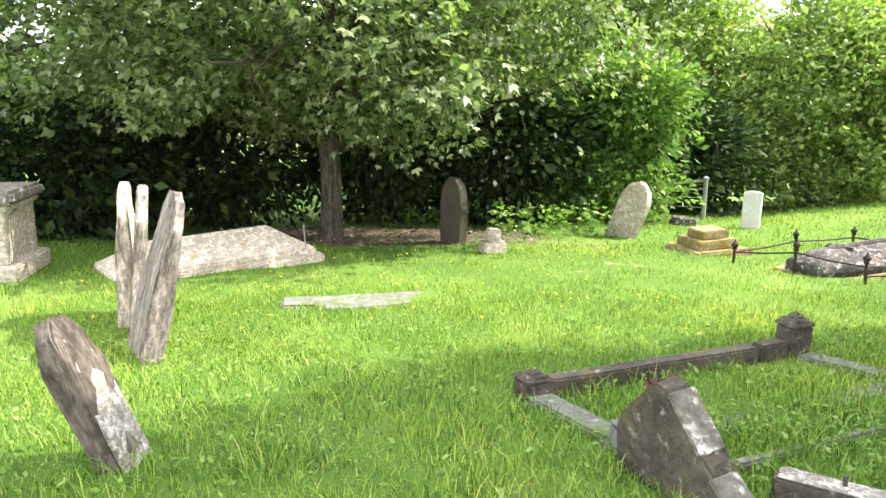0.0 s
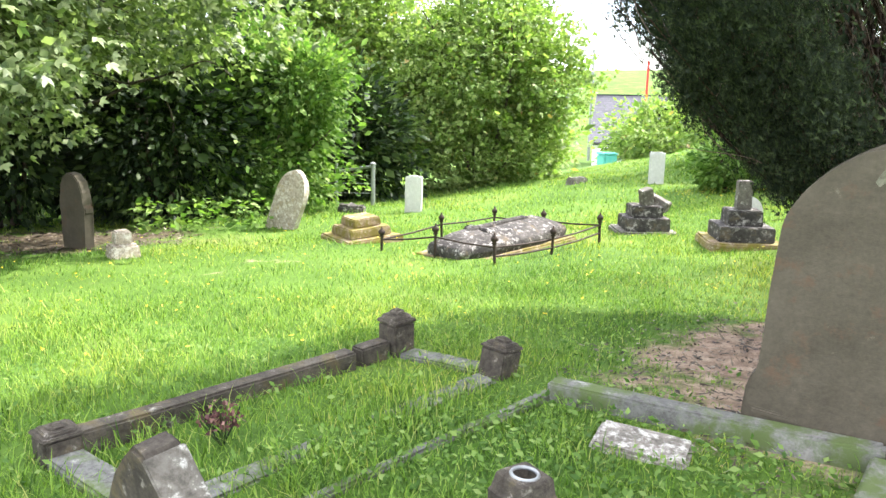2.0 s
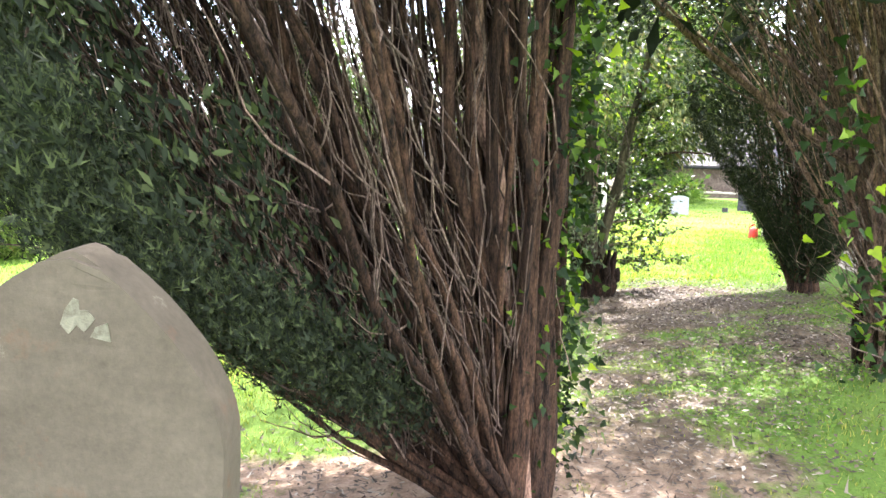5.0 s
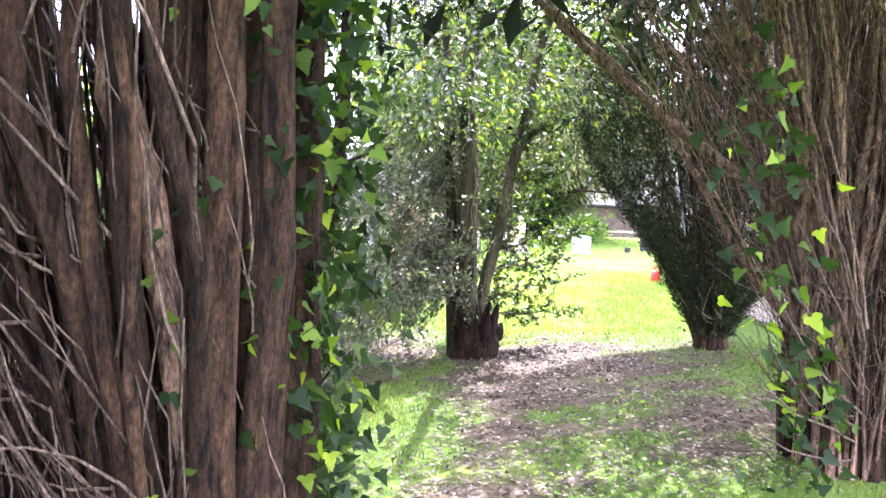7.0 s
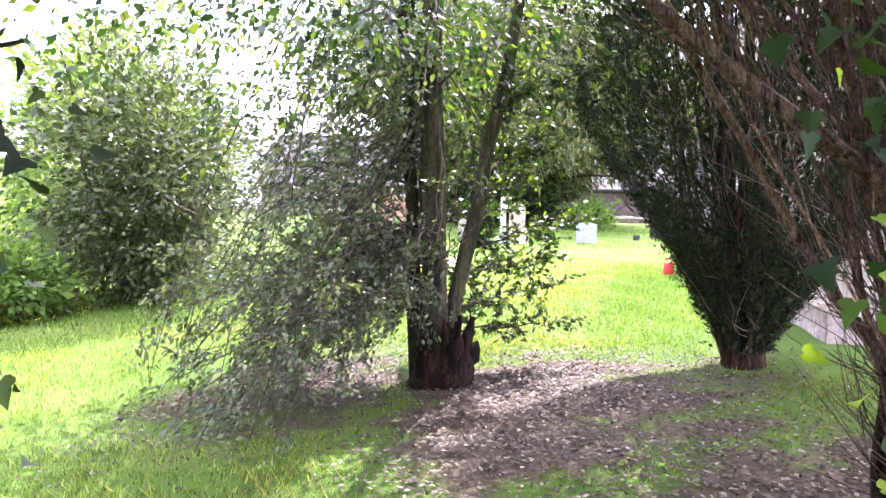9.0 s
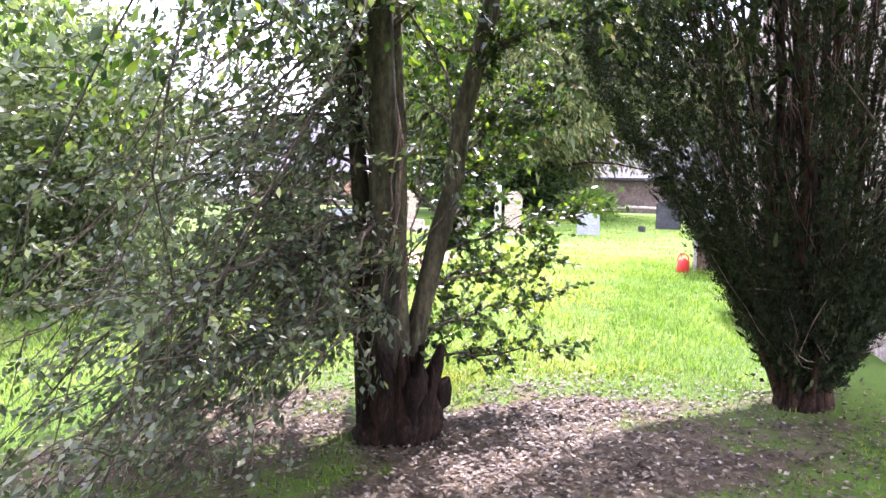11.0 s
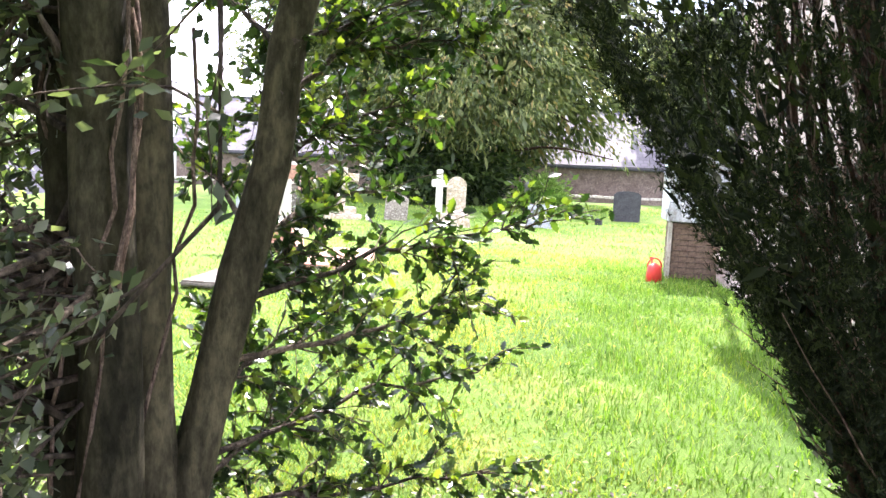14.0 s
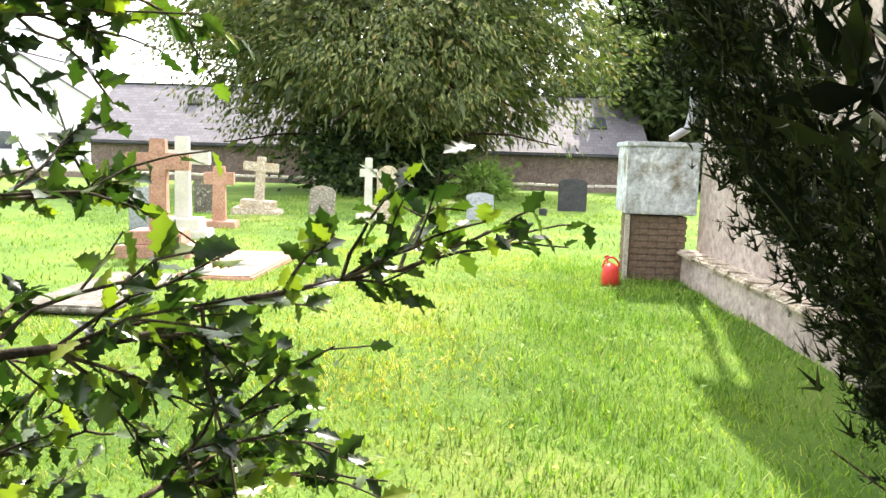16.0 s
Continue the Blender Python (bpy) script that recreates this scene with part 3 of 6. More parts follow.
def broadleaf(x, y):
    t = tree("tree", x, y, "spreading broadleaf tree with pale grey-green leaves and a straight furrowed trunk")
    z0 = gz(x, y)
    wood, crownleaf = Heap(), Heap()
    zs = np.array([-0.1, 0.08, 0.35, 0.9, 1.5, 2.1, 3.2, 4.6])
    tube(wood, np.stack([x + 0.03 * np.sin(zs * 2), y + 0 * zs, z0 + zs], 1), np.array([0.26, 0.19, 0.165, 0.15, 0.15, 0.14, 0.11, 0.05]), 14)
    for k in range(34):
        a, h = k * 2.4, 1.35 + 2.6 * (k / 34)
        reach = rng.uniform(2.2, 4.3) * (1 - 0.25 * k / 34)
        end = np.array([x - 0.3 + reach * 1.05 * math.cos(a), y + reach * 0.75 * math.sin(a), z0 + h + rng.uniform(-0.1, 1.5)])
        p = bend((x, y, z0 + h), end, 0.10, 8, 0.06)
        tube(wood, p, np.linspace(0.06, 0.012, 8), 6)
        for q in range(5):
            s = p[rng.integers(3, 8)]
            tube(wood, bend(s, s + rng.normal(0, 0.55, 3) * (1, 1, 0.6), 0.05, 5), np.linspace(0.016, 0.005, 5), 4)
    c = (x - 0.5, y - 0.2, z0 + 3.7)
    front = lambda p: (p[:, 2] > z0 + 1.45 + 0.10 * np.hypot(p[:, 0] - x, p[:, 1] - y) * np.sin(p[:, 0] * 1.3 + 1) - 0.07 * (p[:, 0] - x))
    crown(crownleaf, c, (5.2, 3.6, 2.6), 1900, 18, 0.34, 0.11, TRIPLE, 0.75, 0.35, front, 0.6)
    crown(crownleaf, c, (4.6, 3.1, 2.3), 600, 20, 0.6, 0.13, OVAL, 0.3, 0.3, front, 0.5)
    child_heap(wood, "trunk", M_OAKBARK, t, "furrowed grey-brown bark", True)
    child_heap(crownleaf, "crown", M_OAKLEAF, t, kind="stuff")


broadleaf(-1.68, 11.0)


def bush(name, x, y, radii, z, clumps, per, size, shape, material, label, category="bush", clump_r=0.34, low=0.1, stems=6, fill=0.35, keep=None, lobes=0):
    t = tree(name, x, y, label, category)
    z0 = gz(x, y)
    wood, foliage = Heap(), Heap()
    for k in range(stems):
        a = k * 2.4
        e = (x + 0.7 * radii[0] * math.cos(a) * rng.uniform(0.4, 1), y + 0.7 * radii[1] * math.sin(a) * rng.uniform(0.4, 1), z0 + z + radii[2] * rng.uniform(-0.2, 0.7))
        limb_part("stem", bend((x + 0.2 * math.cos(a), y + 0.2 * math.sin(a), z0 - 0.05), e, 0.12, 7), np.linspace(0.05, 0.012, 7), 5, M_OAKBARK, t)
    if lobes:
        for k in range(lobes):
            d = unit(1)[0] * np.array([1, 1, 0.9])
            s = rng.uniform(0.38, 0.56)
            crown(foliage, np.array([x, y, z0 + z]) + d * np.array(radii) * (0.95 - s) * 1.1, [r * s for r in radii], int(1.25 * clumps / lobes), per, clump_r, size, shape, 0.78, 0.1, keep, 0.55, z0 + low)
        crown(foliage, (x, y, z0 + 0.30 * radii[2]), (radii[0] * 0.76, radii[1] * 0.76, radii[2] * 0.42), int(clumps * 0.3), per, clump_r, size, shape, 0.78, 0.1, keep, 0.55, z0)
    else:
        crown(foliage, (x, y, z0 + z), radii, clumps, per, clump_r, size, shape, 0.8, 0.2, keep, 0.45, z0 + low)
    crown(foliage, (x, y, z0 + z), [r * 0.8 for r in radii], int(clumps * fill), max(8, per // 2), clump_r * 1.5, size * 1.7, OVAL, 0.45, 0.2, keep, 0.4, z0 + low)
    child_heap(foliage, "foliage", material, t, kind="stuff")


# the hedge behind the tree, deep shade put into its leaf colour
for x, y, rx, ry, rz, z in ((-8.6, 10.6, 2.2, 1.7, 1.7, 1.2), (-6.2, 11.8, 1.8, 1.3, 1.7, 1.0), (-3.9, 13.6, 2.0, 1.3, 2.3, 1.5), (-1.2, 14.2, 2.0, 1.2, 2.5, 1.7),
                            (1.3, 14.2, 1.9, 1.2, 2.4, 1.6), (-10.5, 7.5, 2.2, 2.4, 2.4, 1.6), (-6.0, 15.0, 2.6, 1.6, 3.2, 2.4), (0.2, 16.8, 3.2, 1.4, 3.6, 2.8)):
    bush("hedge_bush", x, y, (rx, ry, rz), z, 420, 20, 0.14, OVAL, M_SHADELEAF, "dense ivy-grown hedge bush, its green darkened for shade", "hedge", 0.36, 0.0, 8, 0.5)
bush("leafy_bush", 3.2, 14.7, (1.9, 1.4, 2.2), 1.75, 640, 24, 0.115, LOBED, M_BUSHLEAF, "tall bright-green bush with broad lit leaves", "bush", 0.32, -0.05, lobes=9)
bush("leafy_bush", 5.4, 17.4, (1.7, 1.4, 2.0), 1.2, 380, 16, 0.17, OVAL, M_SHADELEAF, "bush between taller shrubs, its green darkened for shade", "bush", 0.36, -0.05)
bush("tall_shrub", 9.5, 18.9, (3.3, 2.6, 3.5), 2.9, 1750, 15, 0.115, TRIPLE, M_SHRUBLEAF, "big rounded yellow-green shrub in full sun", "shrub", 0.36, 0.1, lobes=15)
bush("tall_shrub", 5.9, 21.5, (3.6, 2.5, 4.6), 3.8, 1450, 15, 0.125, TRIPLE, M_SHRUBLEAF, "tall yellow-green shrub rising behind the others", "shrub", 0.4, 0.1, lobes=14)
bush("tall_shrub", 11.7, 20.4, (1.4, 1.4, 1.5), 1.0, 260, 16, 0.19, SPRIG, M_SHRUBLEAF, "yellow-green shrub at the edge of the lawn", "shrub", 0.4, 0.1, lobes=5)
bush("tall_shrub", 1.8, 20.5, (3.2, 2.0, 4.8), 3.9, 600, 16, 0.21, SPRIG, M_SHADELEAF, "tall green shrub behind the hedge", "shrub", 0.46, 0.1)
bush("round_bush", 20.4, 25.2, (2.6, 2.2, 1.7), 1.1, 420, 14, 0.20, OVAL, M_SHRUBLEAF, "rounded green garden bush beyond the lawn", "bush", 0.42, 0.0)
bush("low_bush", 11.3, 11.5, (0.85, 0.8, 0.55), 0.45, 240, 14, 0.10, OVAL, M_BUSHLEAF, "low bush with small leaves among yellow flowers", "bush", 0.22, 0.0, 6)
bush("leafy_bush", 13.1, 11.2, (1.9, 1.9, 2.6), 2.05, 860, 22, 0.085, OVAL, M_GLOSSLEAF, "tall loose bush with small glossy leaves by the lawn", "bush", 0.30, 0.0, lobes=11)
bush("leafy_bush", 15.2, 15.0, (2.2, 1.8, 2.6), 2.0, 420, 16, 0.16, OVAL, M_SHRUBLEAF, "pale green bush behind the graves", "bush", 0.4, 0.0)


def vase_yew(x, y, toward, spread, lean, label, stems=70, height=3.6, radius=0.42, foliage=None, group="upright yews", thick=1.0, flare=0.06, bark=M_YEWBARK, curve=0.8, squat=0.0, fine=0.5, even=1.25, cores=13):
    """An upright yew: a cluster of stems fanning from one base, with needle sprays on its outer side."""
    t = tree("yew", x, y, label, "tree", group)
    z0 = gz(x, y)
    aim = math.atan2(toward[1], toward[0])
    twigs, needles = Heap(), Heap()
    for k in range(stems):
        a0 = rng.uniform(0, 2 * math.pi)
        r0 = radius * math.sqrt(rng.uniform(0.05, 1))
        base = np.array([x + r0 * math.cos(a0), y + r0 * math.sin(a0), z0 - 0.06])
        a = aim + float(np.clip(rng.normal(0, spread), -1.7 * spread, 1.7 * spread))
        out = lean * rng.uniform(0.0, 1.0) ** even
        h = height * rng.uniform(0.75, 1.0) * (1 - squat * out / lean) 
        if squat > 0.2 and k % 4 == 1:
            h, a, out = h * rng.uniform(0.5, 0.8), min(a, aim + 0.2), min(out, 2.3)
        s = np.linspace(0, 1, 11)[:, None]
        wig = np.cumsum(rng.normal(0, 0.034, (11, 3)), 0) * np.minimum(1, 3 * s)
        p = base + np.array([math.cos(a), math.sin(a), 0]) * out * s ** curve + np.array([math.cos(a0), math.sin(a0), 0]) * flare * s + np.array([0, 0, 1.0]) * h * s + wig
        r = (rng.uniform(0.028, 0.046) if k % 9 == 0 else 0.006 + 0.022 * rng.uniform(0, 1) ** (1 / fine)) * thick
        limb_part("stem", p, np.linspace(r, r * 0.35, 11) * (1 + 0.5 * np.exp(-s[:, 0] * 14)) * rng.uniform(0.88, 1.12, 11), 7, bark, t)
        for q in range(11):
            i = rng.integers(1, 8)
            e = p[i] + np.array([math.cos(a), math.sin(a), 0]) * rng.uniform(-0.05, 0.45) + np.array([0, 0, rng.uniform(0.15, 0.75)]) + rng.normal(0, 0.09, 3)
            tube(twigs, bend(p[i], e, -0.06, 6, 0.07), np.linspace(0.0055, 0.002, 6) * thick, 3)
    for k in range(cores):
        a0 = k * 0.785 + 0.3 * (k // 8)
        inset = (0.75 if k < 13 else rng.uniform(0.1, 1.0)) * radius
        b = np.array([x + inset * math.cos(a0), y + inset * math.sin(a0), z0 - 0.08])
        p = b + np.array([0.02 * math.cos(a0), 0.02 * math.sin(a0), 1.0]) * np.linspace(0, rng.uniform(0.9, 2.4) if k < 13 else rng.uniform(2.2, 4.2), 7)[:, None] + np.cumsum(rng.normal(0, 0.02, (7, 3)), 0)
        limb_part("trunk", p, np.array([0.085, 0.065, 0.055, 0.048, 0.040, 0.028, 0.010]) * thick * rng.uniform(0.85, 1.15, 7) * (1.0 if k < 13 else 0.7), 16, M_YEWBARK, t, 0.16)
    if foliage:
        foliage(needles, z0)
    child_heap(twigs, "brushwood", M_TWIG, t, "thin dry twigs", kind="stuff")
    child_heap(needles, "needles", M_YEWLEAF, t, "green needles, darkened for the shaded side", kind="stuff")
    return t


def sprays(heap, at, out, per, clump_r, size, droop=0.0, shape=SPRAY):
    k = len(at)
    off = rng.normal(0, 1, (k, per, 3)) * np.array([0.6, 0.6, 1.0]) * clump_r * 0.6
    p = (at[:, None] + off).reshape(-1, 3)
    way = (out[:, None] * 0.8 + np.array([0, 0, 0.8 - droop]) + rng.normal(0, 0.45, (k, per, 3))).reshape(-1, 3)
    ok = p[:, 2] > g(p[:, 0], p[:, 1]) + 0.12
    leaves(heap, p[ok], way[ok], (size * rng.uniform(0.6, 1.3, len(p)))[ok], shape, 0.1)


def shell(heap, x, y, z0, n, aim, half, heights, reaches, inner, per, clump_r, size, top, droop=0.0, gaps=False, shape=SPRAY, top_in=1.0, lump=0.03):
    """Needle sprays over a fan's outer surface; its reach grows with height."""
    a = aim + rng.uniform(-half, half, n)
    h = heights[0] + (top - heights[0]) * rng.uniform(0, 1, n) ** 0.9
    r = np.interp(h, heights, reaches) * (1 + 0.05 * np.sin(a * 5 + h * 2) + lump * np.sin(a * 9 - h * 4.1) * np.sin(h * 5.3 + a * 3)) * (inner + (top_in - inner) * rng.uniform(0, 1, n) ** 0.5)
    out = np.stack([np.cos(a), np.sin(a), 0 * a], 1)
    at = np.array([x, y, z0]) + out * r[:, None] + np.array([0, 0, 1.0]) * h[:, None]
    if gaps:
        ok = np.sin(a * 7 + 1.0) + 0.7 * np.sin(a * 15 + h * 1.5) > -0.95
        at, out = at[ok], out[ok]
    sprays(heap, at, out * 0.6, per, clump_r, size, droop, shape)


def first_yew_needles(heap, z0):
    x, y, aim = 5.72, 2.90, math.atan2(0.80, -0.60)
    hs, rs = [0.52, 0.72, 1.07, 1.75, 2.4, 4.0, 6.5], [0.65, 1.05, 1.70, 2.35, 2.8, 3.1, 1.2]
    shell(heap, x, y, z0, 2200, aim, 0.98, hs, rs, 0.84, 46, 0.12, 0.042, 3.0, shape=SPRIGLET, lump=0.07)
    shell(heap, x, y, z0, 450, aim, 0.98, hs, rs, 0.60, 34, 0.16, 0.052, 3.0, shape=TASSEL, top_in=0.86)
    shell(heap, x, y, z0, 1250, 0, 3.14, [2.7, 3.2, 5.0, 7.2], [1.9, 2.6, 2.6, 1.0], 0.3, 18, 0.42, 0.24, 7.2, shape=TASSEL)


vase_yew(5.72, 2.90, (-0.62, 0.78), 0.60, 3.4, "many-stemmed upright yew fanning outward, dark needles on one side", 190, 5.2, 0.19, first_yew_needles, squat=0.30, fine=0.45, even=0.85, cores=26)


def second_yew_needles(heap, z0):
    x, y = 12.75, 2.98
    hs, rs = [0.10, 0.18, 0.6, 1.03, 1.3, 1.65, 2.1, 4.5], [0.10, 0.14, 0.42, 0.70, 0.91, 1.13, 1.38, 1.95]
    shell(heap, x, y, z0, 2700, 0, 3.14, hs, rs, 0.94, 34, 0.070, 0.033, 2.5, gaps=True, shape=SPRIGLET)
    shell(heap, x, y, z0, 1100, 0, 3.14, hs, rs, 0.86, 16, 0.10, 0.045, 3.2, gaps=True, shape=SPRIGLET)
    shell(heap, x, y, z0, 620, 0, 3.14, hs, rs, 0.5, 14, 0.15, 0.09, 3.0, shape=TASSEL, top_in=0.86)
    shell(heap, x, y, z0, 200, 0, 3.14, [2.5, 3.0, 4.6], [1.2, 1.4, 1.3], 0.4, 14, 0.3, 0.16, 4.6, shape=TASSEL)


vase_yew(12.75, 2.98, (-0.5, 0.6), 1.9, 1.25, "dark vase-shaped upright yew narrowing to a single base", 70, 4.2, 0.13, second_yew_needles)


def third_yew_needles(heap, z0):
    x, y = 9.6, 1.5
    a = rng.uniform(0, 2 * math.pi, 430)
    r = 2.5 * np.sqrt(rng.uniform(0.05, 1, 430))
    at = np.stack([x + r * np.cos(a), y + r * np.sin(a), z0 + rng.uniform(2.9, 6.5, 430)], 1)
    at = at[(at[:, 2] > 3.1) | (at[:, 1] < 1.2)]
    sprays(heap, at, np.tile([-0.3, 0.2, -0.3], (len(at), 1)), 18, 0.40, 0.22, 0.7, TASSEL)
    near = np.stack([rng.uniform(7.6, 9.6, 160), rng.uniform(2.4, 4.2, 160), rng.uniform(2.55, 3.4, 160)], 1)
    sprays(heap, near, np.tile([-0.4, 0.3, -0.4], (160, 1)), 16, 0.22, 0.08, 0.9)


yew3 = vase_yew(9.55, 1.62, (-0.88, 0.42), 0.66, 2.1, "bare-stemmed yew beside the path with ivy on its stems", 190, 4.4, 0.34, third_yew_needles, thick=0.8, bark=M_YEWPALE, curve=1.9, squat=0.1, fine=0.45)
limb = Heap()
lp = np.array([(9.50, 1.50, 0.4), (9.40, 1.62, 1.0), (9.13, 2.04, 1.52), (8.86, 2.54, 1.93), (8.56, 3.02, 2.38), (8.15, 3.55, 2.95)]) + rng.normal(0, 0.012, (6, 3))
tube(limb, lp, np.array([0.045, 0.042, 0.036, 0.030, 0.025, 0.018]), 9)
for k in range(22):
    s = lp[rng.integers(2, 6)] + rng.normal(0, 0.03, 3)
    tube(limb, bend(s, s + np.array((-0.8, 0.1, 0.35)) * rng.uniform(0.4, 1) + rng.normal(0, 0.25, 3), 0.03, 6), np.linspace(0.010, 0.003, 6), 5)
child_heap(limb, "bough", M_YEWPALE, yew3, "arching brown limb over the path", True)


def ivy(parent, centres, per, spread, size, name="ivy", material=M_IVY, label="bright green ivy leaves"):
    """Ivy leaves in sprays round points of a stem."""
    h = Heap()
    for c in centres:
        p = np.array(c) + rng.normal(0, 1, (per, 3)) * spread
        leaves(h, p, rng.normal(0, 0.5, (per, 3)) + np.array([-0.3, -0.5, -0.3]), size * rng.uniform(0.6, 1.3, per), IVYLEAF, 0.35)
    child_heap(h, name, material, parent, label, kind="stuff")


yew1 = next(o for o in scene.objects if o.name == "yew")
ivy(yew1, [(5.86 + 0.05 * math.sin(k), 2.72, 0.45 + 0.14 * k) for k in range(16)], 14, (0.06, 0.06, 0.10), 0.050)
ivy(yew1, [(5.84, 2.70, 1.70), (5.80, 2.66, 1.9), (5.88, 2.74, 2.1), (5.78, 2.64, 2.3), (5.90, 2.72, 1.5), (5.6, 2.62, 2.05)], 22, (0.10, 0.08, 0.13), 0.058, "ivy_spray")
ivy(yew3, [(8.05, 2.02, 1.85), (8.12, 1.95, 1.72), (8.1, 2.0, 1.5), (8.3, 1.95, 1.2), (8.4, 1.85, 0.9), (8.1, 2.0, 2.05), (8.6, 1.8, 0.6), (8.5, 1.85, 0.35), (8.7, 1.8, 0.2), (8.85, 1.8, 0.75), (8.9, 1.75, 0.4)], 17, (0.12, 0.10, 0.12), 0.075)
ivy(yew1, [(5.94 + 0.09 * math.sin(k * 1.3), 2.80 + 0.09 * math.cos(k * 2.1), 0.08 + 0.075 * k) for k in range(34)], 16, (0.06, 0.06, 0.08), 0.042, "hanging_ivy")
ivy(yew1, [(5.62 + 0.05 * math.sin(k * 2.2), 2.70 + 0.04 * math.cos(k), 0.10 + 0.16 * k) for k in range(13)], 12, (0.08, 0.07, 0.10), 0.036, "ivy_growth")
ivy(yew1, [(5.98 + 0.10 * math.sin(k * 1.9), 2.84 + 0.10 * math.cos(k * 2.7), 0.05 + 0.045 * k) for k in range(30)], 22, (0.08, 0.08, 0.08), 0.045, "old_ivy", M_SHADELEAF, "dark old ivy leaves")
front = np.array([(5.64, 2.74, -0.05), (5.63, 2.75, 0.3), (5.60, 2.78, 0.7), (5.55, 2.83, 1.15), (5.50, 2.86, 1.45), (5.45, 2.90, 1.66), (5.46, 2.93, 1.9), (5.44, 2.97, 2.5), (5.36, 3.05, 3.3)])
limb_part("front_stem", front + rng.normal(0, 0.006, front.shape), np.array([0.050, 0.040, 0.034, 0.032, 0.034, 0.044, 0.026, 0.022, 0.012]), 10, M_YEWPALE, yew1)
for k in range(12):
    i = rng.uniform(0.2, 1.9)
    b0 = np.array([5.66, 2.72, i]) + rng.normal(0, 0.05, 3)
    limb_part("dead_twig", bend(b0, b0 + np.array([-0.20, 0.05, 0.30]) * rng.uniform(0.5, 1.6) + rng.normal(0, 0.10, 3), -0.05, 6, 0.06), np.linspace(0.003, 0.001, 6), 5, M_TWIG, yew1)
stalk = Heap()
for k in range(9):
    tube(stalk, bend((9.3 - 0.05 * k, 1.55, 0.1 + 0.1 * k), (8.05 + 0.08 * k, 1.98 - 0.02 * k, 0.5 + 0.19 * k), -0.04, 7), np.linspace(0.008, 0.004, 7), 5)
child_heap(stalk, "ivy_stem_tangle", M_TWIG, yew3, kind="stuff")

# the slim ivied stem behind the first yew
sap = tree("ivied_sapling", 6.35, 3.2, "slim leaning stem wrapped in ivy beside the yew", "sapling")
h1, h2 = Heap(), Heap()
sp = bend((6.35, 3.2, -0.1), (6.75, 3.35, 3.4), 0.02, 10, 0.02)
tube(h1, sp, np.linspace(0.032, 0.018, 10), 7)
for k in range(26):
    s = sp[rng.integers(1, 10)]
    tube(h1, bend(s, s + rng.normal(0, 0.10, 3) + (0, 0, 0.1), 0.02, 5), np.linspace(0.008, 0.003, 5), 4)
sn = 1500
si = rng.integers(1, 10, sn)
leaves(h2, sp[si] + rng.normal(0, 1, (sn, 3)) * (0.06, 0.06, 0.2) * (0.6 + 0.22 * si[:, None]), rng.normal(0, 0.5, (sn, 3)) + (0, -0.3, -0.4), 0.040 * rng.uniform(0.6, 1.3, sn), IVYLEAF, 0.35)
child_heap(h1, "stem", M_YEWBARK, sap, "", True)
child_heap(h2, "ivy", M_SHADELEAF, sap, "dark ivy leaves", kind="stuff")


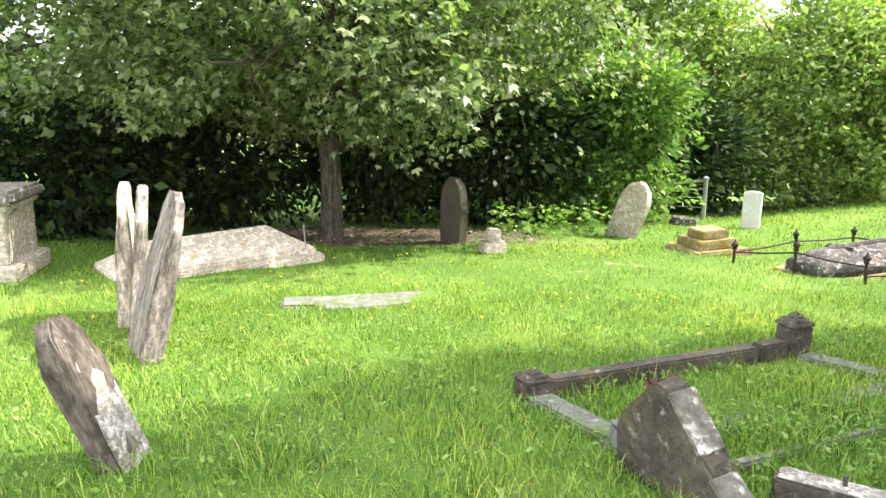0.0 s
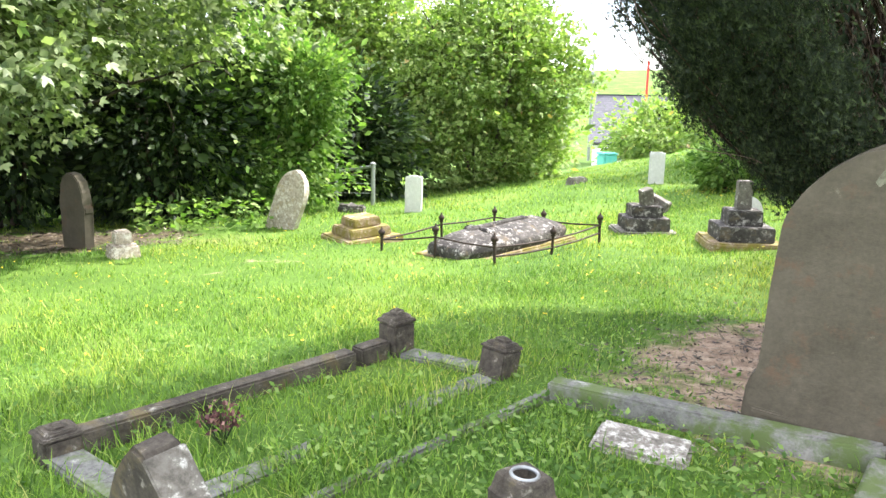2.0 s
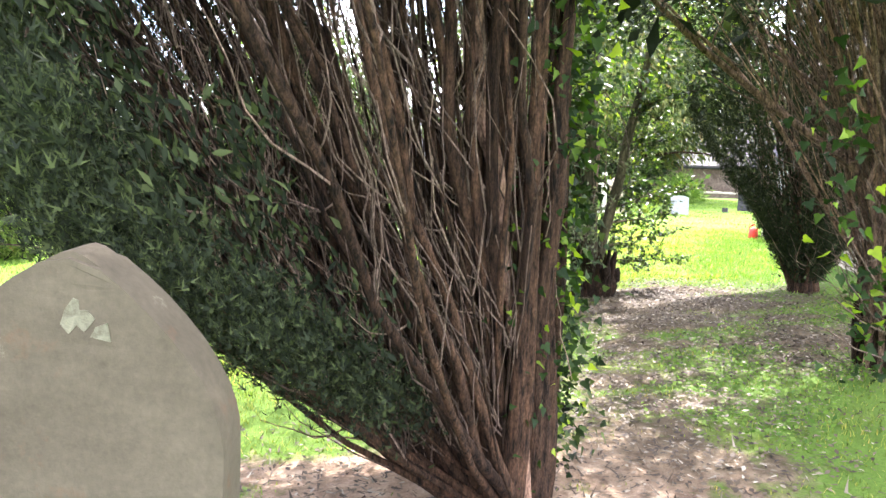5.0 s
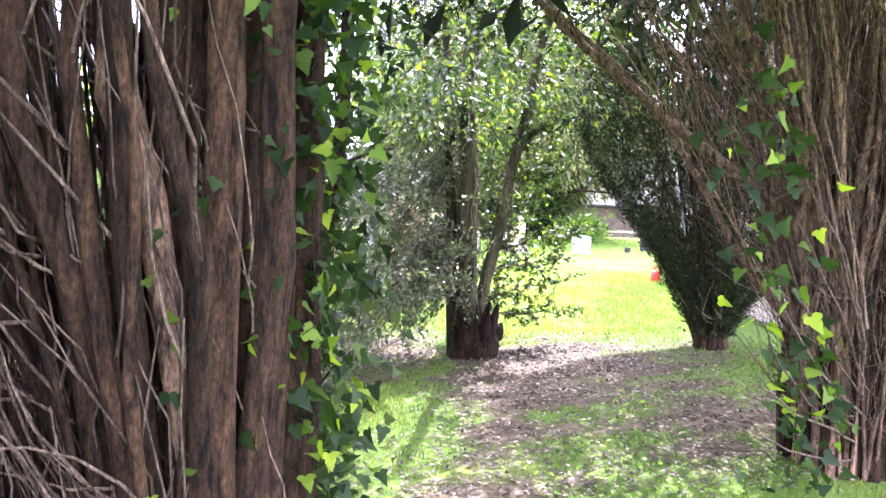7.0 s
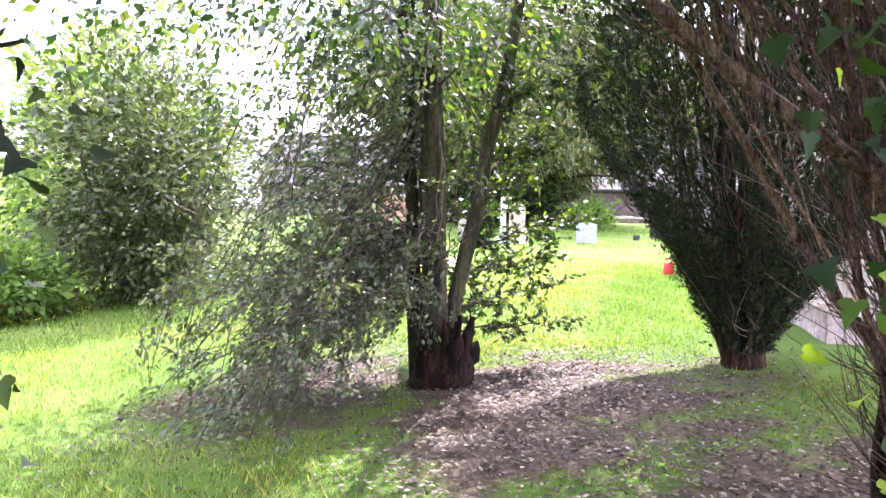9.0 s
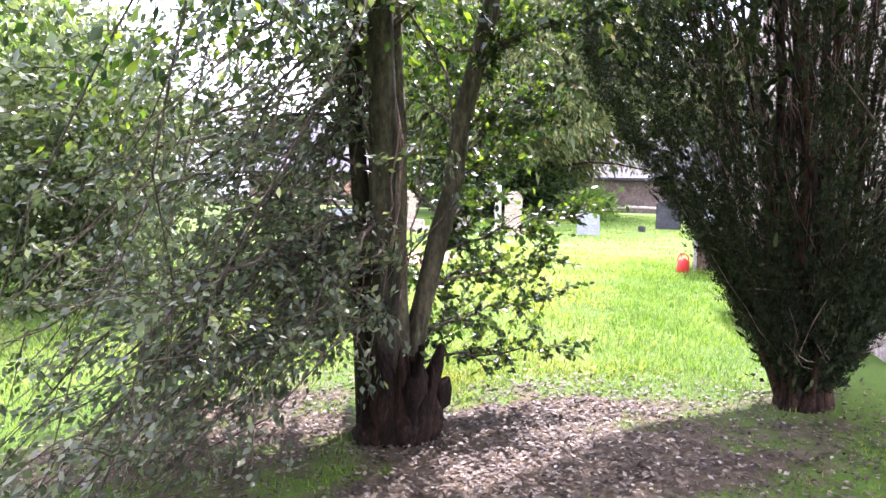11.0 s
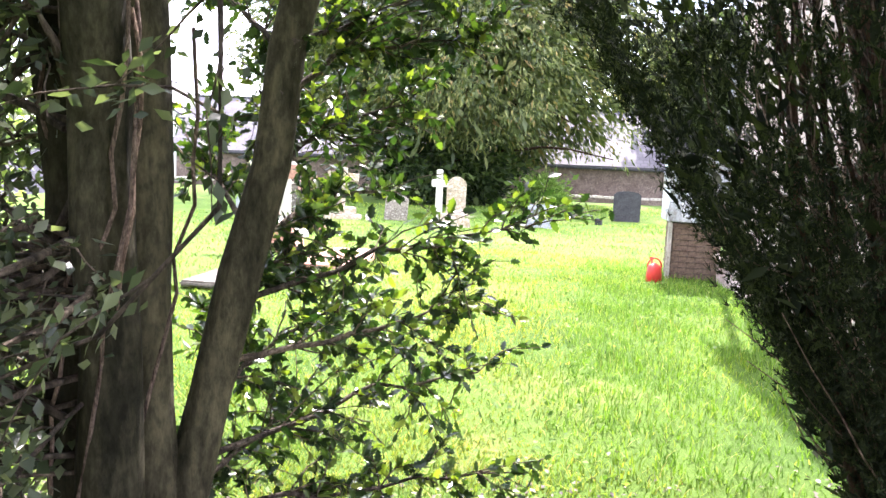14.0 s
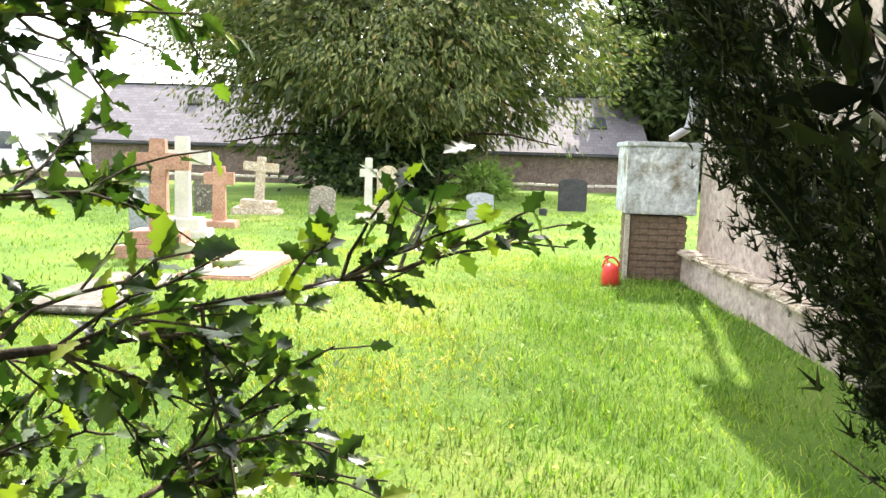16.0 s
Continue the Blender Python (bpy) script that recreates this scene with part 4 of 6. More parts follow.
def holly_tree(x, y):
    t = tree("holly", x, y, "holly with grey trunks over a rotten stump, boughs hanging low")
    foliage, hang, twig = Heap(), Heap(), Heap()
    trunks = (((11.14, 5.12, -0.1), (11.12, 5.26, 4.4), 0.082), ((11.10, 5.22, -0.1), (11.10, 5.55, 4.4), 0.052), ((11.26, 5.10, 0.0), (11.42, 5.30, 4.4), 0.074),
              ((11.29, 5.11, 0.0), (11.83, 4.44, 4.3), 0.058))
    for a, b, r in trunks:
        limb_part("trunk", bend(a, b, 0.0, 14, 0.012), np.linspace(r * 1.15, r * 0.7, 14) * rng.uniform(0.9, 1.1, 14), 14, M_HOLLYBARK, t, 0.05)
    for k in range(36):
        a0 = rng.uniform(0, 6.28)
        bx, by = 11.08 + 0.17 * math.cos(a0), 4.94 + 0.16 * math.sin(a0)
        p = np.array([bx, by, -0.08]) + np.array([0.03 * math.cos(a0), 0.03 * math.sin(a0), 1.0]) * np.linspace(0, rng.uniform(0.22, 0.56), 6)[:, None] + np.cumsum(rng.normal(0, 0.016, (6, 3)), 0)
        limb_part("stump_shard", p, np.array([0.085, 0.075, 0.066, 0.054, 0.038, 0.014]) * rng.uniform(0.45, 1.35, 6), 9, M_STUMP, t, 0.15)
    for k in range(9):
        zz = np.linspace(0.1, rng.uniform(1.2, 2.6), 14)
        ph, rr = rng.uniform(0, 6.28), rng.uniform(0.10, 0.16)
        limb_part("vine", np.stack([11.18 + rr * np.cos(ph + zz * rng.uniform(0.5, 2)), 5.14 + rr * np.sin(ph + zz * rng.uniform(0.5, 2)), zz], 1) + rng.normal(0, 0.012, (14, 3)), 0.006, 5, M_TWIG, t)
    # crown over the trunks
    top = lambda p: p[:, 2] > 2.0 + 0.25 * np.sin(p[:, 0] * 3) - 0.5 * (p[:, 0] < 10.6) + 0.25 * (p[:, 1] < 4.6)
    gaps = lambda p: top(p) & (np.sin(p[:, 0] * 4.1 + p[:, 2] * 3.3) + np.sin(p[:, 1] * 3.7 - p[:, 2] * 2.9 + 1) > np.where(p[:, 1] > 5.2, -0.3, -0.55))
    crown(foliage, (10.6, 5.6, 3.3), (2.9, 2.6, 2.0), 760, 16, 0.20, 0.070, OVAL, 0.55, 0.3, gaps)
    crown(foliage, (10.8, 5.4, 3.4), (2.3, 2.1, 1.6), 260, 12, 0.26, 0.065, HOLLY, 0.7, 0.3, top)
    # branches reaching out over the lawn, each with its side twigs
    for s, e in (((11.1, 4.76, 0.28), (12.10, 4.30, 0.36)), ((11.1, 4.78, 0.50), (12.28, 4.52, 0.64)), ((11.12, 4.75, 0.80), (12.20, 4.60, 0.92)), ((11.14, 4.7, 0.98), (12.33, 4.38, 1.20)),
                 ((11.1, 4.85, 1.15), (12.25, 4.95, 1.30)), ((11.15, 4.7, 1.35), (12.05, 4.75, 1.62)), ((11.1, 4.8, 0.65), (12.35, 5.10, 0.80)), ((11.05, 4.9, 0.4), (12.1, 5.2, 0.45)),
                 ((11.2, 4.6, 1.75), (12.1, 4.62, 2.05)), ((11.1, 4.9, 1.8), (12.2, 5.2, 2.1)), ((11.3, 4.5, 2.1), (11.95, 4.15, 2.42)), ((11.1, 4.9, 2.3), (12.1, 4.9, 2.6)), ((11.0, 4.95, 0.25), (11.7, 5.3, 0.25)), ((11, 5, 1.45), (11.9, 5.1, 1.6)), ((11, 5, 1.0), (11.8, 5.0, 1.05)), ((11, 5, 1.6), (12.1, 4.5, 1.85)), ((11, 5, 2.0), (11.8, 4.6, 2.3)),
                 ((11, 5, 1.2), (12.2, 5.7, 1.5)), ((11, 5, 1.7), (12.0, 5.8, 2.1)), ((11, 5, 0.7), (12.0, 5.6, 0.8)), ((11, 5, 2.2), (12.2, 5.6, 2.5))):
        s, e = np.array((11.30 + 0.126 * s[2], 5.10 - 0.155 * s[2], s[2])), np.array(e)
        p = bend(s, e, 0.05, 11, 0.05)
        limb_part("branch", p, np.linspace(0.011, 0.003, 11), 6, M_OAKBARK, t)
        for q in range(27):
            f = rng.integers(2, 11)
            d = (e - s) / np.linalg.norm(e - s) * 0.7 + rng.normal(0, 0.55, 3)
            twig_with_leaves(twig, foliage, p[f], p[f] + d * rng.uniform(0.10, 0.24), 0.0035, 13)
        leaves(foliage, p[rng.integers(4, 11, 12)], (e - s) + rng.normal(0, 0.6, (12, 3)), 0.06 * rng.uniform(0.6, 1.2, 12), HOLLY, 0.45)
    # drooping boughs on the far side, each dividing into leafy twigs
    for k in range(92):
        a = rng.uniform(1.15, 3.15)
        reach = rng.uniform(0.8, 2.15)
        s = np.array([11.14 + rng.normal(0, 0.05), 5.18, rng.uniform(0.7, 3.2)])
        if k >= 58:
            a, reach, s[2] = rng.uniform(1.7, 3.2), rng.uniform(1.0, 2.15), rng.uniform(0.45, 1.3)
        e = s + np.array([reach * math.cos(a), reach * math.sin(a), -rng.uniform(0.25, 1.2) * reach * 0.75])
        e[2] = max(e[2] if k % 2 else min(e[2], rng.uniform(0.1, 0.8) if k < 58 else rng.uniform(0.08, 0.4)), gz(e[0], e[1]) + 0.08)
        p = bend(s, e, rng.uniform(0.10, 0.30), 9, 0.11)
        limb_part("bough", p, np.linspace(rng.uniform(0.006, 0.015), 0.003, 9), 5, M_OAKBARK, t)
        for q in range(11):
            i = rng.uniform(0.10, 1.0)
            o = np.array([np.interp(i, np.linspace(0, 1, 9), p[:, d]) for d in range(3)])
            d = np.array([0.6 * math.cos(a), 0.6 * math.sin(a), -0.55]) + rng.normal(0, 0.55, 3)
            w = bend(o, o + d * rng.uniform(0.18, 0.42), 0.08, 5, 0.06)
            tube(twig, w, np.linspace(0.004, 0.0015, 5), 4)
            n = 25
            j = rng.uniform(0.1, 1.0, n)
            at = np.stack([np.interp(j, np.linspace(0, 1, 5), w[:, c]) for c in range(3)], 1) + rng.normal(0, 0.03, (n, 3))
            ok = at[:, 2] > g(at[:, 0], at[:, 1]) + 0.02
            leaves(hang, at[ok], (d + rng.normal(0, 0.6, (n, 3)))[ok], 0.048 * rng.uniform(0.6, 1.3, ok.sum()), OVAL, 0.55)
    child_heap(twig, "brushwood", M_OAKBARK, t, "", True, "stuff")
    child_heap(foliage, "leaves", M_HOLLYLEAF, t, "glossy spiny dark-green leaves", kind="stuff")
    child_heap(hang, "hanging_sprays", M_HANG, t, "grey-green drooping sprays", kind="stuff")


def twig_with_leaves(twig, foliage, s, e, r, n):
    p = bend(s, e, 0.06, 7, 0.06)
    tube(twig, p, np.linspace(r, 0.0015, 7), 5)
    i = rng.uniform(0.15, 1, n)
    at = np.stack([np.interp(i, np.linspace(0, 1, 7), p[:, d]) for d in range(3)], 1)
    way = (e - s) / np.linalg.norm(e - s) + rng.normal(0, 0.75, (n, 3))
    leaves(foliage, at, way, 0.050 * rng.uniform(0.6, 1.2, n), HOLLY, 0.45)
    side = p[3] + (e - s) * 0.4 + rng.normal(0, 0.05, 3)
    tube(twig, bend(p[3], side, 0.03, 4), np.linspace(r * 0.6, 0.0015, 4), 4)
    leaves(foliage, np.linspace(p[3], side, 5)[1:], (side - p[3]) * 4 + rng.normal(0, 0.6, (4, 3)), 0.05 * rng.uniform(0.7, 1.2, 4), HOLLY, 0.45)


holly_tree(10.95, 4.9)


# the big drooping yew before the barn, and the trees beyond
def big_yew(x, y):
    t = tree("yew", x, y, "broad old yew with drooping olive-green boughs before the barn")
    wood, leaf = Heap(), Heap()
    z0 = gz(x, y)
    zs = np.linspace(-0.1, 6, 9)
    tube(wood, np.stack([x + 0.1 * np.sin(zs), y + 0 * zs, z0 + zs], 1), np.linspace(0.45, 0.12, 9), 12)
    for k in range(26):
        a = k * 2.4
        e = (x + 6.0 * math.cos(a), y + 6.0 * math.sin(a), z0 + 1.4 + k * 0.22)
        tube(wood, bend((x, y, z0 + 1.0 + k * 0.2), e, 0.15, 8), np.linspace(0.09, 0.02, 8), 6)
    low = lambda p: p[:, 2] > z0 + 1.1 + 0.4 * np.sin(p[:, 1] * 1.1) + 0.13 * np.hypot(p[:, 0] - x, p[:, 1] - y)
    crown(leaf, (x, y, z0 + 6.2), (8.6, 8.6, 5.6), 2900, 28, 0.60, 0.20, TASSEL, 0.8, 0.9, low, 0.3)
    crown(leaf, (x, y, z0 + 5.6), (6.8, 6.8, 4.8), 700, 22, 1.0, 0.5, TASSEL, 0.5, 0.9, low, 0.3)
    child_heap(wood, "trunk", M_YEWBARK, t, "", True)
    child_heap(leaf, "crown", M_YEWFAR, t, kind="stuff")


big_yew(36.0, 16.2)
bush("round_bush", 34.6, 16.0, (3.4, 3.2, 1.7), 1.1, 420, 14, 0.22, OVAL, M_SHADELEAF, "bushes under the old yew, their green darkened for shade", "bush", 0.5, 0.0)
bush("round_bush", 34.0, 11.9, (1.0, 0.9, 0.7), 0.5, 160, 14, 0.16, SPRIG, M_BUSHLEAF, "small bright-green bush beside the old yew", "bush", 0.3, 0.0, 5)
bush("garden_tree", 60.0, 12.5, (5.0, 4.5, 4.5), 4.5, 420, 16, 0.5, OVAL, M_FARLEAF, "green garden tree behind the barn", "tree", 1.0, 0.5)
bush("garden_tree", 52.0, 8.0, (5.5, 5.0, 5.0), 5.6, 640, 16, 0.42, TRIPLE, M_FARLEAF, "pale green tree beyond the church corner", "tree", 0.9, 0.5, lobes=9)
bush("garden_tree", 85.0, 52.0, (6.0, 5.0, 3.5), 5.5, 260, 14, 0.8, OVAL, M_FARLEAF, "distant rounded tree above the barn roof", "tree", 1.4, 0.5)
bush("garden_tree", 72.0, 30.0, (5.0, 5.0, 3.5), 3.5, 260, 14, 0.7, OVAL, M_FARLEAF, "distant green tree beyond the barn", "tree", 1.4, 0.5)


# ---- graves by the start of the path ----
def headstone(x, y, outline, thick, material, label, rz=0, rx=0, ry=0, sink=0.0, wear=0.005, group="", seed=1.0, bevel=0.012, thin=0.0):
    bm = slab(outline, thick, bevel, wear, seed)
    for v in bm.verts:
        v.co.y *= 1 - thin * float(smooth(0.15, 1.1, v.co.z)) ** 1.5
    ob = part("headstone", bm, material, None, "", on_ground(x, y, rz, rx, ry, sink))
    return tagged(ob, label, "headstone", group)


# the large pointed stone before the first yew
SIDE = [(0.34, -0.3), (0.34, 0.20), (0.33, 0.25), (0.30, 0.28), (0.295, 0.33), (0.305, 0.45), (0.315, 0.66), (0.316, 0.82)]
SIDE += [(0.312 * q, 1.33 - 0.38 * (0.42 * q + 0.58 * (1 - math.sqrt(1 - q * q)))) for q in (1.0, 0.985, 0.955, 0.90, 0.82, 0.72, 0.60, 0.47, 0.33, 0.18, 0.07)]
POINTED = SIDE + [(0.0, 1.325)] + [(-x, z) for x, z in SIDE[::-1]]
tall = headstone(3.60, 2.70, POINTED, 0.115, M_BROWN, "tall pointed brown sandstone headstone, blank and leaning, on bare earth", -55, 3, 4.5, seed=3.1, wear=0.004)

part("flaked_patch", slab([(0.036 * (0.75 + 0.35 * math.sin(k * 2.3 + 1) * math.cos(k * 1.1)) * math.cos(k * 0.35), 0.034 * (0.8 + 0.35 * math.sin(k * 1.7)) * math.sin(k * 0.35)) for k in range(18)], 0.004, 0, 0.001, 1), M_FLAKE, tall, "pale flaked patch", pose(0.015, -0.0580, 1.20))
part("flaked_patch", slab([(-0.02, 0), (0.02, -0.006), (0.012, 0.03), (-0.01, 0.02)], 0.006, 0, 0.002, 1), M_FLAKE, tall, "pale flaked patch", pose(0.065, -0.0585, 1.165))
for q, (x0, w) in enumerate(((-0.2, 0.2), (0.02, 0.24), (0.22, 0.12))):
    part("eroded_ledge", block(w, 0.02, 0.03, 0.008, 0.9, 3, 0.008, q), M_BROWN, tall, "", pose(x0, -0.0585, 0.09 - 0.02 * q))

# three tall slabs standing together, and a short leaning one
edge = [(-0.27, -0.25), (0.27, -0.25), (0.28, 0.80), (0.24, 0.98), (0.13, 1.07), (-0.05, 1.09), (-0.2, 1.03), (-0.27, 0.86)]
headstone(-2.44, 5.62, edge, 0.13, M_FLAKY, "tall flaking pale headstone seen edge-on, leaning with two others", 108, 1.5, 0, wear=0.014, group="three leaning slabs", seed=5.0, thin=0.55)
headstone(-2.22, 5.2, edge, 0.10, M_FLAKY, "tall pale green-stained headstone, middle of three leaning slabs", 111, 6.0, 0, wear=0.008, group="three leaning slabs", seed=9.0, thin=0.25)
headstone(-1.93, 4.62, edge, 0.14, M_FLAKY, "tall flaking headstone with crumbling lichened face, leaning over", 118, 14.0, 0, wear=0.024, group="three leaning slabs", seed=2.0, thin=0.6)
leaner = headstone(-1.36, 2.97, [(-0.12, -0.25), (0.12, -0.25), (0.125, 0.45), (0.11, 0.60), (0.05, 0.68), (-0.05, 0.685), (-0.11, 0.61), (-0.115, 0.48)], 0.115, M_FLAKYDARK, "short leaning weathered headstone, one face pale and flaking", 84, -25, 0, wear=0.018, seed=7.0, thin=0.3)
part("flaked_face", slab([(-0.11, -0.05), (0.11, -0.05), (0.115, 0.40), (0.09, 0.52), (0.02, 0.47), (-0.05, 0.60), (-0.09, 0.50), (-0.105, 0.3)], 0.020, 0.006, 0.010, 4.0), M_SLAB, leaner, "pale flaking skin", pose(0, -0.058, 0.0, -1.5))


def coped_tomb(x, y, rz):
    t = thing("coped_tomb", on_ground(x, y, rz, 0, -2), "pale hipped coped tomb stone lying on a low plinth", "tomb")
    bm = bmesh.new()
    L, W, H = 1.15, 0.46, 0.40
    lo = [bm.verts.new(p) for p in ((-L, -W, 0.06), (L, -W, 0.06), (L, W, 0.06), (-L, W, 0.06))]
    md = [bm.verts.new(p) for p in ((-L, -W, 0.13), (L, -W, 0.13), (L, W, 0.13), (-L, W, 0.13))]
    r0, r1 = bm.verts.new((-L + 0.42, 0, H)), bm.verts.new((L - 0.42, 0, H))
    bm.faces.new(lo[::-1])
    for i in range(4):
        bm.faces.new((lo[i], lo[(i + 1) % 4], md[(i + 1) % 4], md[i]))
    for f in ((md[0], md[1], r1, r0), (md[1], md[2], r1), (md[2], md[3], r0, r1), (md[3], md[0], r0)):
        bm.faces.new(f)
    bmesh.ops.bevel(bm, geom=list(bm.edges), offset=0.014, segments=2, affect='EDGES')
    bmesh.ops.triangulate(bm, faces=[f for f in bm.faces if len(f.verts) > 4])
    bmesh.ops.subdivide_edges(bm, edges=[e for e in bm.edges if e.calc_length() > 0.2], cuts=3)
    part("lid", worn(bm, 0.008, 6), M_COPE, t)
    part("plinth", block(2.46, 1.06, 0.17, 0.02, 1, 2, 0.01, 4.0, -0.1), M_COPE, t)


coped_tomb(-2.72, 8.5, 36)


def chest_tomb(x, y, rz):
    t = thing("chest_tomb", on_ground(x, y, rz), "tall pale stone chest tomb with arched panels and moulded top", "tomb")
    part("base", block(2.0, 1.12, 0.20, 0.02, 1, 2, 0.004, 0, -0.05), M_COPE, t)
    part("body", block(1.72, 0.84, 0.56, 0.012, 1, 0, 0, 0, 0.15), M_COPE, t)
    for sx in (-1, 1):
        for sy in (-1, 1):
            part("corner_pilaster", block(0.14, 0.14, 0.56, 0.012, 1, 0, 0, 0, 0.15), M_COPE, t, "", pose(sx * 0.83, sy * 0.40, 0))
    for sy, turn in ((-0.425, 0), (0.425, 180)):
        for x0 in (-0.4, 0.4):
            part("arched_panel", slab(arch(0.46, 0.40, 0.26), 0.02, 0.004, 0, 0, 0), M_COPE, t, "", pose(x0, sy, 0.28, 0, 0, turn))
    for sx, turn in ((-0.865, -90), (0.865, 90)):
        part("arched_panel", slab(arch(0.46, 0.40, 0.26), 0.02, 0.004, 0, 0, 0), M_COPE, t, "", pose(sx, 0, 0.28, 0, 0, turn))
    part("cornice", block(1.90, 1.02, 0.07, 0.02, 1, 0, 0, 0, 0.71), M_COPE, t)
    part("top_slab", block(2.04, 1.16, 0.13, 0.035, 0.97, 2, 0.004, 3, 0.78), M_GREY, t)


chest_tomb(-5.42, 7.75, 12)
tagged(part("flat_slab", block(1.25, 0.55, 0.055, 0.02, 0.97, 4, 0.012, 5, -0.03), M_KERB, None, "", on_ground(-0.55, 6.55, 22, -2, 2)), "pale flat grave slab lying in the grass", "grave slab")
tagged(part("flat_slab", block(0.34, 0.30, 0.08, 0.02, 0.9, 3, 0.012, 8, -0.03), M_KERB, None, "", on_ground(-1.25, 6.3, 10, 3, 2)), "small broken piece of pale slab in the grass", "grave slab")
bx = Heap()
tube(bx, [(-1.62, 8.75, gz(-1.62, 8.75)), (-1.66, 8.75, 0.05)], 0.008, 6)
leaves(bx, np.tile((-1.66, 8.75, 0.05), (6, 1)), unit(6), 0.05, OVAL)
tagged(bx.out("thin_stake", M_STEEL), "thin pale stake with a small tag beside the coped tomb", "stake")

headstone(0.14, 10.85, [(-0.25, -0.2), (0.25, -0.2), (0.25, 0.52), (0.28, 0.55), (0.28, 0.60), (0.24, 0.64), (0.23, 0.80), (0.17, 0.92), (0.06, 0.99), (-0.06, 0.99), (-0.17, 0.92), (-0.23, 0.80), (-0.24, 0.64), (-0.28, 0.60), (-0.28, 0.55), (-0.25, 0.52)],
          0.12, M_BROWN, "dark grey-brown round-topped shouldered headstone leaning in the tree's shade", -56, 4, 9, seed=11)
headstone(2.88, 12.0, arch(0.55, 0.98, 0.56), 0.10, M_COPE, "lichened round-topped headstone leaning well over", -54, -4, 22, seed=13, wear=0.006)
WAR = [(-0.16, -0.2), (0.16, -0.2), (0.16, 0.645), (0.10, 0.665), (0.0, 0.675), (-0.10, 0.665), (-0.16, 0.645)]
headstone(5.55, 13.35, WAR, 0.085, M_WHITE, "clean pale upright headstone with curved top on the lawn", -38, 0, 1, group="pale headstones", wear=0.001)
headstone(11.0, 13.4, WAR, 0.085, M_WHITE, "clean pale upright headstone with curved top near a bush", -38, 0, 0, group="pale headstones", wear=0.001)
tagged(part("low_stone", block(0.55, 0.24, 0.20, 0.03, 0.85, 3, 0.012, 4, -0.05), M_GREY, None, "", on_ground(10.2, 15.2, 12)), "low grey stone sunk in the lawn", "stone")

t = thing("stone_block", on_ground(0.67, 9.9, 16), "small pale cross base stone lit by the sun", "stone")
part("base", block(0.34, 0.30, 0.20, 0.025, 0.92, 2, 0.008, 2, -0.04), M_COPE, t)
part("stub", block(0.20, 0.20, 0.16, 0.02, 0.9, 2, 0.006, 6, 0.16), M_COPE, t)

t = thing("stepped_base", on_ground(3.62, 10.05, 12, 0, -3), "mossy orange-brown stepped cross base without its cross", "cross base")
part("bottom_step", block(0.84, 0.84, 0.13, 0.02, 0.97, 3, 0.014, 1, -0.04), M_MOSSY, t)
part("middle_step", block(0.60, 0.60, 0.12, 0.015, 0.97, 3, 0.010, 2, 0.09), M_MOSSY, t)
part("top_step", block(0.40, 0.40, 0.12, 0.015, 0.97, 3, 0.008, 3, 0.21), M_MOSSY, t)

t = thing("fence_post", on_ground(5.3, 15.1), "grey steel fence post with a slanting brace and wire", "fence post")
hb = Heap()
tube(hb, [(0, 0, -0.1), (0.01, 0, 0.83)], 0.045, 10)
tube(hb, [(0.01, 0, 0.83), (0.01, 0, 0.86)], 0.06, 10)
hb.out("post", M_STEEL, t)
hb = Heap()
tube(hb, [(0.0, 0, 0.80), (-0.62, 0.5, 0.66)], 0.028, 8)
hb.out("brace", M_STEEL, t)
hb = Heap()
for z in (0.25, 0.45, 0.62):
    tube(hb, [(0, 0, z), (-0.9, 0.6, z - 0.03)], 0.006, 5)
tube(hb, [(-0.62, 0.5, -0.1), (-0.62, 0.5, 0.85)], 0.03, 8)
hb.out("wires", M_STEEL, t)
tagged(part("fallen_stone", block(0.55, 0.26, 0.20, 0.03, 0.85, 4, 0.03, 7, -0.05), M_TOMB, None, "", on_ground(4.55, 14.0, -25, 8, 6)), "dark fallen stone at the foot of the bush", "stone")


